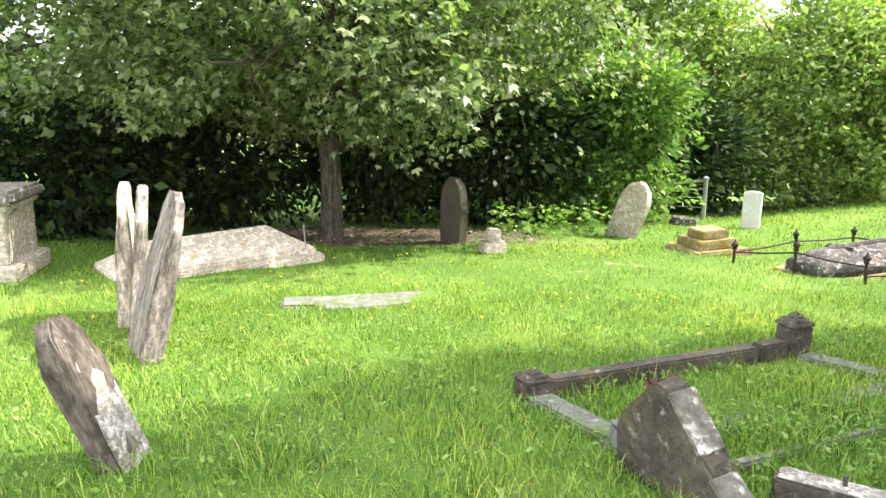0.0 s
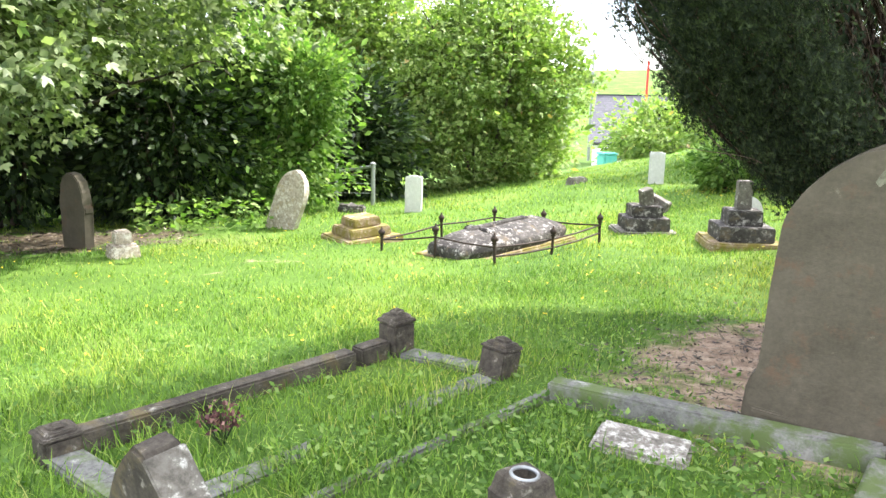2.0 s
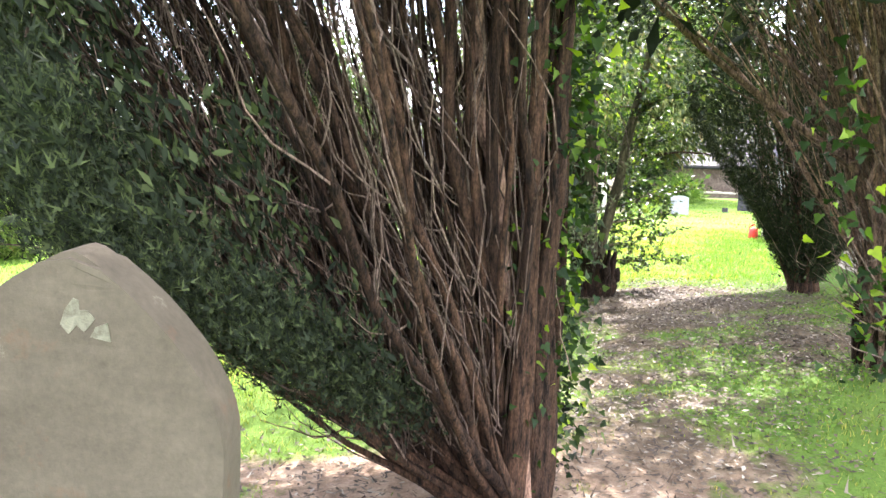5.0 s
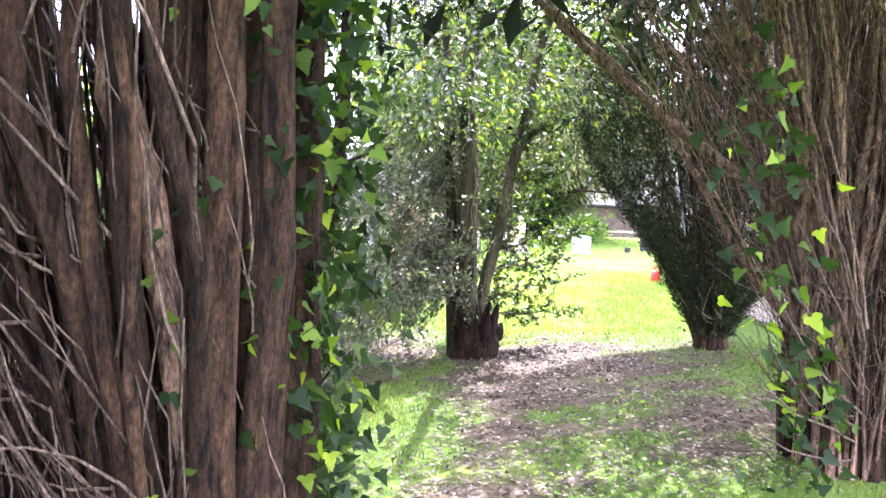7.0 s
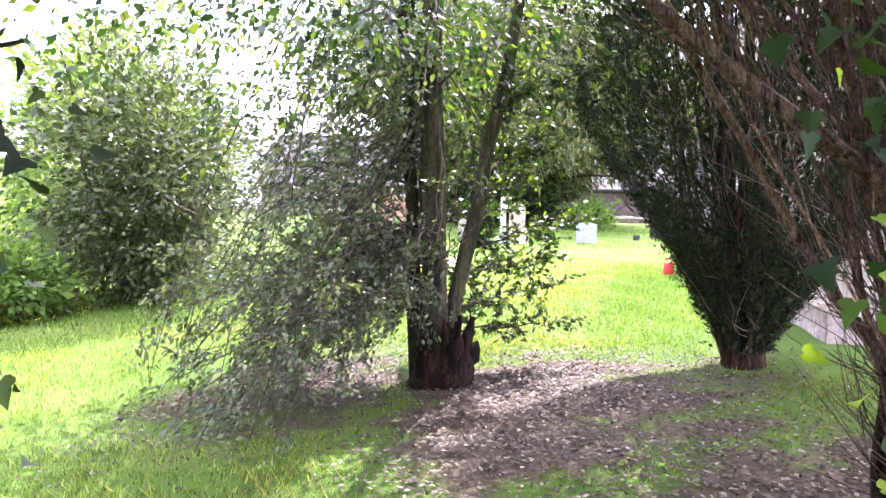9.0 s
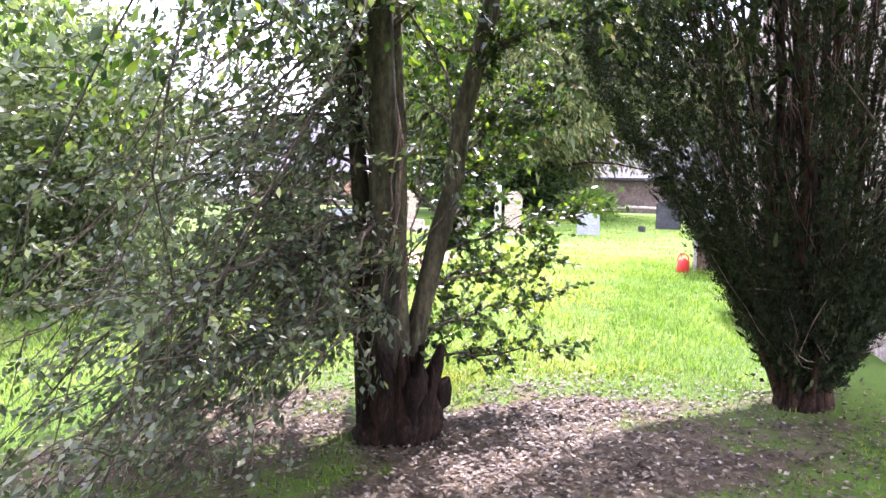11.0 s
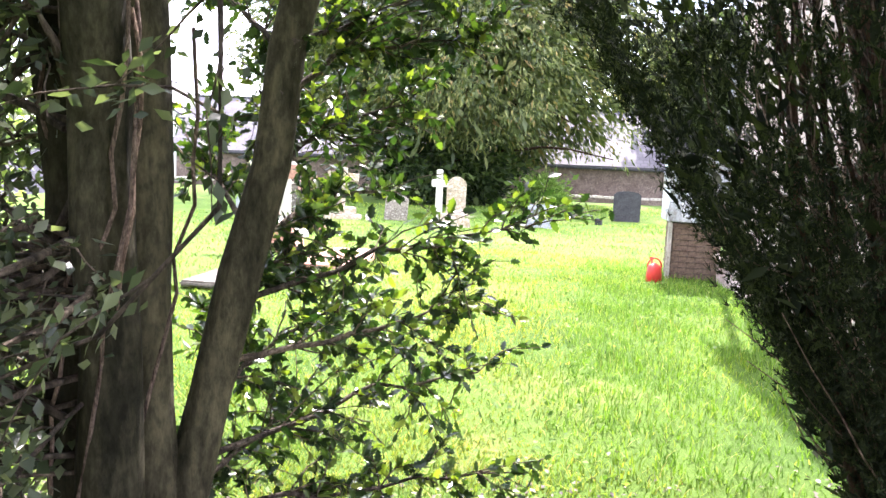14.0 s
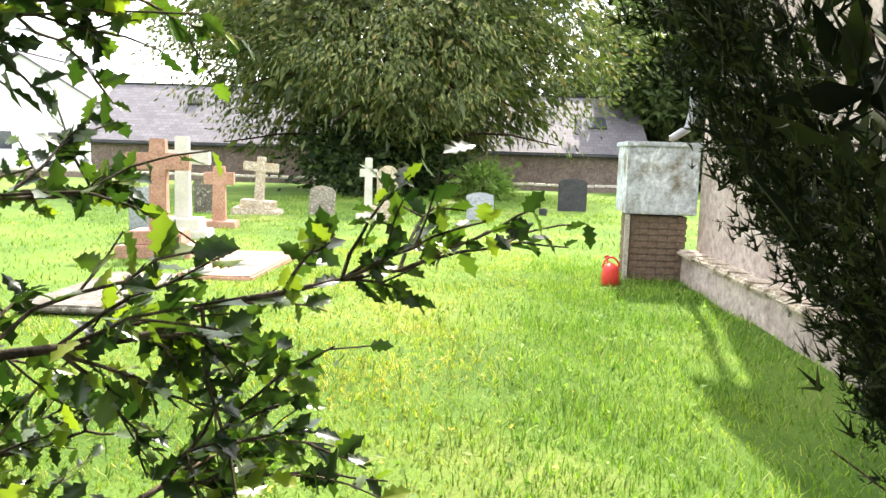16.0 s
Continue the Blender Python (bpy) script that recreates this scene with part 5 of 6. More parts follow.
def railed_tomb():
    cx, cy, rz = 4.92, 8.55, 23
    t = thing("coffin_tomb", on_ground(cx, cy, rz, 0, -2), "dark lichened coffin-shaped tomb inside iron rails", "tomb")
    bm = bmesh.new()
    L = 0.95
    ring = []
    for z, w, l in ((0.06, 0.40, L), (0.14, 0.42, L + 0.02), (0.20, 0.40, L), (0.29, 0.22, L - 0.16), (0.315, 0.06, L - 0.22)):
        ring.append([bm.verts.new(p) for p in ((-l, -w * 0.62, z), (-l * 0.55, -w * 0.9, z), (l * 0.35, -w, z), (l, -w * 0.75, z), (l, w * 0.75, z), (l * 0.35, w, z), (-l * 0.55, w * 0.9, z), (-l, w * 0.62, z))])
    for a, b in zip(ring, ring[1:]):
        for i in range(8):
            bm.faces.new((a[i], a[(i + 1) % 8], b[(i + 1) % 8], b[i]))
    bm.faces.new(ring[0][::-1]), bm.faces.new(ring[-1])
    bmesh.ops.bevel(bm, geom=list(bm.edges), offset=0.01, segments=1, affect='EDGES')
    bmesh.ops.triangulate(bm, faces=[f for f in bm.faces if len(f.verts) > 4])
    bmesh.ops.subdivide_edges(bm, edges=[e for e in bm.edges if e.calc_length() > 0.1], cuts=2)
    part("coffin_lid", worn(bm, 0.016, 7), M_TOMB, t)
    part("cross_on_lid", block(1.2, 0.09, 0.06, 0.015, 0.8, 2, 0.008, 1, 0.295), M_TOMB, t)
    part("cross_arm", block(0.12, 0.46, 0.06, 0.015, 0.8, 2, 0.008, 5, 0.275), M_TOMB, t, "", pose(-0.35, 0, 0))
    part("plinth", block(2.05, 0.92, 0.10, 0.02, 0.98, 3, 0.012, 3, -0.03), M_MOSSY, t)
    rail = thing("iron_railing", pose(0, 0, 0), "rusty low iron railing with knobbed posts round the tomb", "railing")
    c = [Vector((4.34, 7.47, 0)), Vector((6.18, 8.27, 0)), Vector((5.50, 9.88, 0)), Vector((3.55, 8.95, 0))]
    spots = []
    for i in range(4):
        spots += [c[i], (c[i] + c[(i + 1) % 4]) / 2]
    tops = []
    for i, p in enumerate(spots):
        z = gz(p.x, p.y)
        h = 0.17 if i == 6 else 0.21 if i in (0, 1) else 0.27
        lean = Vector((0.02 * math.sin(i * 2.1), 0.02 * math.cos(i * 1.7), 0))
        hp = Heap()
        top = p + lean + Vector((0, 0, z + h))
        tube(hp, [p + Vector((0, 0, z - 0.08)), top], 0.017, 8)
        prof = [(0.0, 0.020), (0.012, 0.034), (0.025, 0.020), (0.04, 0.036), (0.065, 0.042), (0.085, 0.030), (0.10, 0.012), (0.125, 0.008)]
        tube(hp, [top + Vector((0, 0, q)) for q, r in prof], np.array([r for q, r in prof]), 10)
        hp.out("post", M_IRON, rail, "", True)
        tops.append(top)
    for i in range(8):
        a, b = tops[i], tops[(i + 1) % 8]
        for dz in ((-0.03, -0.13) if i in (0, 1) else (-0.03,)):
            hp = Heap()
            tube(hp, [a + Vector((0, 0, dz)), (a + b) / 2 + Vector((0, 0, dz - 0.012)), b + Vector((0, 0, dz))], 0.011, 7)
            hp.out("bar", M_IRON, rail, "", True)


railed_tomb()

t = thing("broken_cross", on_ground(7.35, 8.95, -22), "dark stepped pedestal with its broken cross lying on top", "monument")
part("footing", block(0.82, 0.70, 0.10, 0.02, 0.98, 3, 0.01, 3, -0.04), M_GREY, t)
part("lower_block", block(0.60, 0.52, 0.18, 0.012, 1, 2, 0.004, 1, 0.06), M_TOMB, t)
part("upper_block", block(0.42, 0.38, 0.16, 0.012, 1, 2, 0.004, 2, 0.24), M_TOMB, t)
part("broken_shaft", block(0.17, 0.13, 0.24, 0.012, 1, 2, 0.004, 4, 0), M_GREY, t, "", pose(0.02, -0.05, 0.40, 8, -16, 20))
part("fallen_arm", block(0.36, 0.17, 0.15, 0.012, 1, 2, 0.004, 4, 0), M_GREY, t, "", pose(0.16, 0.08, 0.36, 0, 24, -35))

t = thing("broken_pedestal", on_ground(7.55, 7.35, -28), "dark two-tier pedestal with a broken shaft on a mossy footing", "monument")
part("footing", block(0.88, 0.80, 0.12, 0.02, 0.98, 3, 0.012, 3, -0.04), M_MOSSY, t)
part("lower_block", block(0.63, 0.58, 0.18, 0.012, 1, 2, 0.004, 1, 0.08), M_TOMB, t)
part("upper_block", block(0.40, 0.38, 0.18, 0.012, 0.95, 2, 0.004, 2, 0.26), M_TOMB, t)
part("shaft", block(0.17, 0.15, 0.34, 0.012, 0.95, 2, 0.004, 2, 0.44), M_GREY, t)
headstone(8.25, 7.95, arch(0.34, 0.52, 0.3), 0.12, M_WHITE, "small pale round-topped stone behind the pedestal", -28, -6, 0, seed=5)


# ---- the two kerbed graves ----
def kerb(name, a, b, w, h, material, parent, sink=0.10, gap=0.09, wear=0.004):
    a, b = Vector((*a, 0)), Vector((*b, 0))
    d = b - a
    mid = (a + b) / 2
    bm = block(d.length - 2 * gap, w, h + sink, 0.012, 1, 3, wear, mid.x, -sink)
    za, zb = gz(a.x, a.y), gz(b.x, b.y)
    return part(name, bm, material, parent, "", pose(mid.x, mid.y, (za + zb) / 2, 0, -math.degrees(math.atan2(zb - za, d.length)), math.degrees(math.atan2(d.y, d.x))))


def kerb_post(x, y, h, parent, rz, material, rx=0, ry=0):
    s = 0.165
    p = part("corner_post", block(s, s, h * 0.72 + 0.1, 0.012, 1, 3, 0.006, x, -0.1), material, parent, "", on_ground(x, y, rz, rx, ry))
    part("cap_lower", block(s * 1.1, s * 1.1, h * 0.08, 0.006, 0.95, 1, 0.001, x, h * 0.72), material, p)
    part("cap_middle", block(s * 0.86, s * 0.86, h * 0.09, 0.006, 0.9, 1, 0.001, x, h * 0.80), material, p)
    part("cap_top", block(s * 0.62, s * 0.62, h * 0.13, 0.016, 0.6, 2, 0.006, x, h * 0.88), material, p)


k1 = thing("kerbed_grave", pose(0, 0, 0), "grassed grave outlined by dark stone kerbs with stepped corner posts", "grave")
P1, P2, P3, P4 = (0.50, 3.92), (2.33, 4.76), (2.70, 4.08), (0.86, 3.22)
kerb("long_kerb", P1, (2.05, 4.63), 0.11, 0.115, M_DARK, k1, gap=0.06)
kerb("broken_kerb", (2.02, 4.62), (2.26, 4.73), 0.11, 0.117, M_DARK, k1, gap=0.02)
kerb("end_kerb", P2, P3, 0.16, 0.03, M_KERB, k1)
kerb("sunken_kerb", P4, P3, 0.15, 0.018, M_KERB, k1)
kerb("foot_kerb", P1, P4, 0.16, 0.05, M_KERB, k1, gap=0.07)
kerb_post(*P1, 0.17, k1, 24, M_DARK)
kerb_post(*P2, 0.29, k1, 24, M_DARK)
kerb_post(*P3, 0.22, k1, 30, M_DARK, 4, 8)
kerb_post(*P4, 0.14, k1, 30, M_KERB, 10, 12)

# the broken gabled stone leaning at the grave's foot
SHARD = [(-0.26, -0.20), (0.62, -0.30), (0.60, -0.06), (0.53, -0.01), (0.50, 0.03), (0.27, 0.21), (0.255, 0.255), (0.22, 0.275), (0.03, 0.475), (-0.03, 0.48), (-0.07, 0.43), (-0.15, 0.33), (-0.22, 0.27), (-0.25, 0.20)]
shard = headstone(0.92, 2.80, SHARD, 0.13, M_DARK, "broken dark gabled headstone leaning at the grave's foot", -63, 5, 3, seed=21, wear=0.005)
# Paler strips on the slope: worn edge plus sky light put into the colour.
for x0, z0_, x1, z1_ in ((0.045, 0.468, 0.215, 0.285), (0.27, 0.218, 0.49, 0.045)):
    lip = block(math.hypot(x1 - x0, z1_ - z0_), 0.138, 0.014, 0.005, 1, 3, 0.003, x0)
    part("worn_skylit_coping", lip, M_GREY, shard, "worn coping edge, paled for sky light", pose((x0 + x1) / 2, 0.0, (z0_ + z1_) / 2 - 0.006, 0, math.degrees(math.atan2(z0_ - z1_, x1 - x0)), 0))
t = thing("pinned_block", on_ground(1.50, 2.52, -33), "dark broken block with pale lichened top and metal pin", "stone")
part("block", block(0.52, 0.11, 0.25, 0.012, 1, 3, 0.006, 2, -0.10), M_DARK, t)
part("lichened_top", block(0.50, 0.10, 0.012, 0.005, 0.9, 3, 0.002, 2, 0.149), M_SLAB, t)
hp = Heap()
tube(hp, [(-0.02, 0, 0.14), (-0.02, 0, 0.20)], 0.009, 8)
hp.out("pin", M_PINNED, t)

# dead flowers in a small pot of leaves
fl = thing("withered_flowers", on_ground(1.17, 3.74), "bunch of withered dark red flowers in the grass", "flowers")
hp, hq = Heap(), Heap()
for k in range(9):
    tube(hp, bend((0, 0, 0), (rng.normal(0, 0.05), rng.normal(0, 0.05), 0.15), 0.02, 5), 0.004, 5)
pt = rng.normal(0, 1, (150, 3)) * (0.042, 0.042, 0.020) + (0, 0, 0.13)
leaves(hq, pt, rng.normal(0, 0.6, (150, 3)) + (0, 0, 0.5), 0.034 * rng.uniform(0.6, 1.2, 150), OVAL, 0.3)
hp.out("stalks", M_SHADELEAF, fl)
hq.out("petals", M_WITHERED, fl, kind="stuff")

k2 = thing("kerbed_grave", pose(0, 0, 0), "overgrown grave with pale grey kerbs and a stone vase", "grave")
A, B = (2.80, 3.66), (3.64, 2.43)
kerb("long_kerb", A, B, 0.115, 0.10, M_KERB, k2, gap=0.0)
kerb("side_kerb", (1.25, 2.98), A, 0.06, 0.045, M_KERB, k2, gap=0.02)
kerb("end_kerb", (2.5, 1.75), (3.58, 2.38), 0.115, 0.09, M_KERB, k2, gap=0.0)
t = thing("stone_vase", on_ground(2.07, 2.62, 14, 2, 3, -0.03), "dark square stone flower vase with a metal rim", "vase")
bm = bmesh.new()
N = 24


def rounded_square(half, corner_cut):
    """A ring of N points round a square with cut corners."""
    ring = []
    for i in range(N):
        c_, s_ = math.cos(i * 2 * math.pi / N), math.sin(i * 2 * math.pi / N)
        r_ = min(half / max(abs(c_), abs(s_)), (2 * half - corner_cut) / (abs(c_) + abs(s_)))
        ring.append((r_ * c_, r_ * s_))
    return ring


rows = [[bm.verts.new((*q, z)) for q in rounded_square(h_, c_)] for z, h_, c_ in ((-0.17, 0.078, 0.006), (0.085, 0.090, 0.006), (0.098, 0.083, 0.006), (0.150, 0.074, 0.006), (0.158, 0.069, 0.006))]
rows += [[bm.verts.new((r_ * math.cos(i * 2 * math.pi / N), r_ * math.sin(i * 2 * math.pi / N), z)) for i in range(N)] for z, r_ in ((0.158, 0.050), (0.02, 0.045))]
for a, b in zip(rows, rows[1:]):
    for i in range(N):
        bm.faces.new((a[i], a[(i + 1) % N], b[(i + 1) % N], b[i]))
bm.faces.new(rows[-1][::-1]), bm.faces.new(rows[0])
part("body", bm, M_DARK, t)
for i in range(4):
    a = i * math.pi / 2
    part("raised_panel", block(0.108, 0.016, 0.20, 0.005, 0.98, 0, 0, 0, -0.13), M_DARK, t, "", pose(0.086 * math.cos(a), 0.086 * math.sin(a), 0, 0, 0, math.degrees(a) + 90))
hp = Heap()
rr = [(0.048 * math.cos(k * math.pi / 12), 0.048 * math.sin(k * math.pi / 12), 0.158) for k in range(25)]
tube(hp, rr, 0.007, 6)
hp.out("rim", M_STEEL, t, "bright metal rim", True)
tagged(part("stone_plate", block(0.42, 0.26, 0.05, 0.015, 0.97, 3, 0.006, 2, -0.01), M_SLAB, None, "", on_ground(2.86, 2.98, -48, 2, 3)), "pale broken stone plate lying in the weeds", "plaque")


# ---- graves on the far lawn ----
def cross_stone(x, y, h, span, w, material, label, rz, steps=2, step_w=0.7, ry=0):
    t = thing("cross", on_ground(x, y, rz, 0, ry), label, "cross", "stone crosses")
    z = 0.0
    for k in range(steps):
        s = step_w * (1 - 0.28 * k)
        part("step", block(s, s * 0.8, 0.17, 0.015, 0.97, 0, 0, k, z - (0.05 if k == 0 else 0)), material, t)
        z += 0.12 if k == 0 else 0.17
    up = h - z
    part("shaft", block(w, w * 0.8, up + 0.02, 0.012, 0.86, 0, 0, 0, z - 0.02), material, t)
    part("cross_bar", block(span, w * 0.74, w * 0.95, 0.012, 1, 0, 0, 0, z + up * 0.66), material, t)


cross_stone(18.5, 10.7, 1.42, 0.76, 0.22, M_PINK, "tall pink granite cross on a stepped base", -62, 2, 0.9)
cross_stone(20.1, 11.75, 1.5, 0.8, 0.22, M_WHITE, "white stone cross behind the pink one", -62, 2, 0.8)
cross_stone(24.3, 13.5, 1.2, 0.72, 0.20, M_COPE, "pale stone cross on a broad base", -62, 2, 1.0, 4)
cross_stone(24.75, 11.12, 1.27, 0.36, 0.17, M_WHITE, "slim pale stone cross close beside a rounded headstone", -62, 1, 0.5)
headstone(24.95, 10.80, arch(0.44, 1.12, 0.90), 0.11, M_COPE, "tall pale round-topped headstone beside a slim cross", -64, 0, 1)
tagged(part("headstone_plinth", block(0.72, 0.30, 0.34, 0.02, 0.9, 2, 0.006, 2, -0.06), M_COPE, None, "", on_ground(24.95, 10.80, -64)), "pale stone plinth under a round-topped headstone", "plinth")
cross_stone(21.6, 12.3, 1.05, 0.5, 0.22, M_PINK, "smaller pink granite cross", -62, 1, 0.6)
headstone(25.2, 12.5, arch(0.55, 0.62, 0.5), 0.1, M_SLAB, "low pale headstone among the crosses", -62, 0, 3)
headstone(24.0, 14.6, arch(0.5, 0.75, 0.6), 0.1, M_GREY, "grey headstone beside the pale crosses", -62, 0, -2)
headstone(20.5, 12.8, arch(0.6, 0.7, 0.55), 0.1, M_BLUEGREY, "grey polished headstone by the pink cross", -62)
headstone(26.3, 9.25, [(-0.29, -0.2), (0.29, -0.2), (0.29, 0.53), (0.15, 0.575), (0.0, 0.59), (-0.15, 0.575), (-0.29, 0.53)], 0.10, M_BLUEGREY, "blue-grey granite headstone with a curved top, alone on the lawn", -70, -3, -1)
headstone(30.6, 8.25, [(-0.37, -0.2), (0.37, -0.2), (0.37, 0.78), (0.28, 0.85), (0.1, 0.88), (-0.1, 0.88), (-0.28, 0.85), (-0.37, 0.78)], 0.10, M_SLATE, "dark slate headstone with rounded shoulders", -72)
tagged(part("flower_pot", block(0.16, 0.16, 0.18, 0.02, 1.1, 0, 0, 0, -0.02), M_SLATE, None, "", on_ground(28.3, 8.4)), "small dark grave pot on the lawn", "pot")
tagged(part("grave_kerb", block(2.0, 0.8, 0.09, 0.02, 0.98, 2, 0.01, 0, -0.04), M_PINK, None, "", on_ground(18.2, 9.2, 20)), "low pinkish stone grave surround in front of the cross", "grave")
tagged(part("grave_kerb", block(1.8, 0.8, 0.06, 0.02, 0.98, 2, 0.01, 0, -0.04), M_GREY, None, "", on_ground(16.4, 9.3, 20)), "low pale stone grave surround in the grass", "grave")

# ---- church corner, tank and watering can ----
CH = math.radians(20.0)
cd, cn = Vector((math.cos(CH), math.sin(CH), 0)), Vector((-math.sin(CH), math.cos(CH), 0))
corner = Vector((20.05, 4.42, 0))


def along(bm_size, s, n, z, name, material, parent, bevel=0.01, label="", wear=0.004):
    """A block on the church wall: s along it from the corner towards the path, n out of it."""
    L, W, H = bm_size
    c = corner - cd * s + cn * n
    return part(name, block(L, W, H, bevel, 1, 2, wear, s, 0), material, parent, label, pose(c.x, c.y, z, 0, 0, math.degrees(CH)))


church = tagged(new("church_wall"), "limewashed pinkish church wall with a stone plinth", "wall", kind="structure")
along((6.2, 0.55, 5.2), 3.1, -0.275, -0.1, "wall", M_RENDER, church)
c2 = corner - cd * 0.275 - cn * 4.0
part("end_wall", block(0.55, 7.0, 5.2, 0.01, 1, 2, 0.004), M_RENDER, church, "", pose(c2.x, c2.y, -0.1, 0, 0, math.degrees(CH)))
c3 = corner - cd * 5.9 - cn * 4.0
part("west_wall", block(0.55, 7.0, 5.2, 0.01, 1, 2, 0.004), M_RENDER, church, "", pose(c3.x, c3.y, -0.1, 0, 0, math.degrees(CH)))
along((6.2, 0.16, 0.46), 3.1, 0.082, -0.08, "plinth", M_RENDER, church)
pos = 0.02
for k in range(22):
    w = 0.22 + 0.10 * (0.5 + 0.5 * math.sin(k * 2.7))
    along((w, 0.25 + 0.04 * math.sin(k * 1.9), 0.06 + 0.012 * math.sin(k * 3.1)), pos + w / 2, 0.10 + 0.015 * math.sin(k * 1.3), 0.375, "plinth_stone", M_COPE, church, 0.022, wear=0.014)
    pos += w + 0.012
bm = bmesh.new()
prof = [(-0.3, 5.0), (3.6, 7.6), (7.6, 5.0), (7.6, 4.85), (3.6, 7.4), (-0.3, 4.85)]
e0 = [bm.verts.new(corner + cd * 0.3 - cn * a + Vector((0, 0, z))) for a, z in prof]
e1 = [bm.verts.new(corner - cd * 6.4 - cn * a + Vector((0, 0, z))) for a, z in prof]
for i in range(6):
    bm.faces.new((e0[i], e0[(i + 1) % 6], e1[(i + 1) % 6], e1[i]))
bm.faces.new(e0), bm.faces.new(e1[::-1])
part("roof", bm, M_ROOF, church)

pipe = Heap()
pc = corner + cd * 0.08 + cn * 0.12
tube(pipe, [pc + Vector((0, 0, z)) for z in (5.0, 1.95)], 0.045, 10)
tube(pipe, [pc + Vector((0, 0, 1.95)), pc + cd * 0.0 + cn * 0.04 + Vector((0, 0, 1.78)), pc + cn * 0.22 + Vector((0, 0, 1.66))], 0.045, 10)
pp = pipe.out("downpipe", M_PIPE, None, "", True)
tagged(pp, "grey cast-iron rainwater downpipe bending into the tank", "downpipe")


def tank():
    c = corner + cn * 0.43 + cd * 0.30
    t = thing("water_tank", pose(c.x, c.y, gz(c.x, c.y), 0, 0, math.degrees(CH) - 2), "peeling blue-white metal water tank on a brick pier", "water tank")
    s, h, z = 0.76, 0.78, 0.74
    part("tank_body", block(s, s, h, 0.012, 1, 1, 0.002, 0, z), M_ZINC, t)
    for q in (-1, 1):
        part("rim_side", block(s + 0.04, 0.03, 0.05, 0.006, 1, 0, 0, 0, z + h - 0.03), M_ZINC, t, "", pose(0, q * (s / 2 + 0.01), 0))
        part("rim_end", block(0.03, s - 0.0, 0.05, 0.006, 1, 0, 0, 0, z + h - 0.03), M_ZINC, t, "", pose(q * (s / 2 + 0.01), 0, 0))
        part("corner_strip", block(0.02, 0.02, h - 0.06, 0.004, 1, 0, 0, 0, z + 0.01), M_ZINC, t, "", pose(-s / 2, q * s / 2, 0))
    part("lid", block(s - 0.05, s - 0.05, 0.02, 0.006, 1, 1, 0.002, 0, z + h), M_MOSSY, t, "rusty lid")
    pier = part("pier", block(0.60, 0.60, 0.80, 0.004, 1, 0, 0, 0, -0.08), M_BARNWALL, t, "mortar core")
    full = block(0.203, 0.02, 0.062, 0.004)
    half = block(0.088, 0.02, 0.062, 0.004)
    first = {}
    for course in range(10):
        row = ((-0.2, 0), (0.008, 0), (0.216, 0)) if course % 2 == 0 else ((-0.105, 0), (0.105, 0), (-0.256, 1), (0.256, 1))
        for side in range(4):
            for off, kind in row:
                if kind not in first:
                    b = part("brick", half if kind else full, M_BRICK, pier)
                    first[kind] = b.data
                else:
                    b = new("brick", first[kind])
                    b.parent = pier
                b.matrix_basis = pose(0, 0, 0, 0, 0, 90 * side) @ pose(off, -0.302 - 0.002 * (side % 2), course * 0.073)
    part("timber_leg", block(0.06, 0.05, 0.78, 0.006, 1, 2, 0.002, 0, -0.05), M_WALLCAP, t, "white-painted timber post", pose(-0.33, 0.345, 0))


tank()


def watering_can(x, y):
    t = thing("watering_can", on_ground(x, y, 20), "red plastic watering can standing in the grass by the pier", "watering can")
    t.scale = (0.86, 0.86, 0.86)
    hp = Heap()
    prof = [(0.0, 0.10), (0.01, 0.115), (0.12, 0.112), (0.22, 0.10), (0.25, 0.085), (0.26, 0.07)]
    tube(hp, [(0, 0, z) for z, r in prof], np.array([r for z, r in prof]), 18)
    hp.out("body", M_RED, t, "", True)
    hp = Heap()
    tube(hp, [(0.0, 0.10 * math.cos(a), 0.23 + 0.13 * math.sin(a)) for a in np.linspace(0, math.pi, 12)], 0.012, 8)
    hp.out("handle", M_RED, t, "", True)
    hp = Heap()
    tube(hp, [(0.10, 0, 0.06), (0.20, 0, 0.18), (0.27, 0, 0.30)], np.array([0.022, 0.017, 0.013]), 8)
    tube(hp, [(0.27, 0, 0.30), (0.29, 0, 0.325)], np.array([0.015, 0.04]), 12)
    hp.out("spout", M_RED, t, "", True)


watering_can(19.25, 5.22)

# ---- the barn, the white house and the far buildings ----


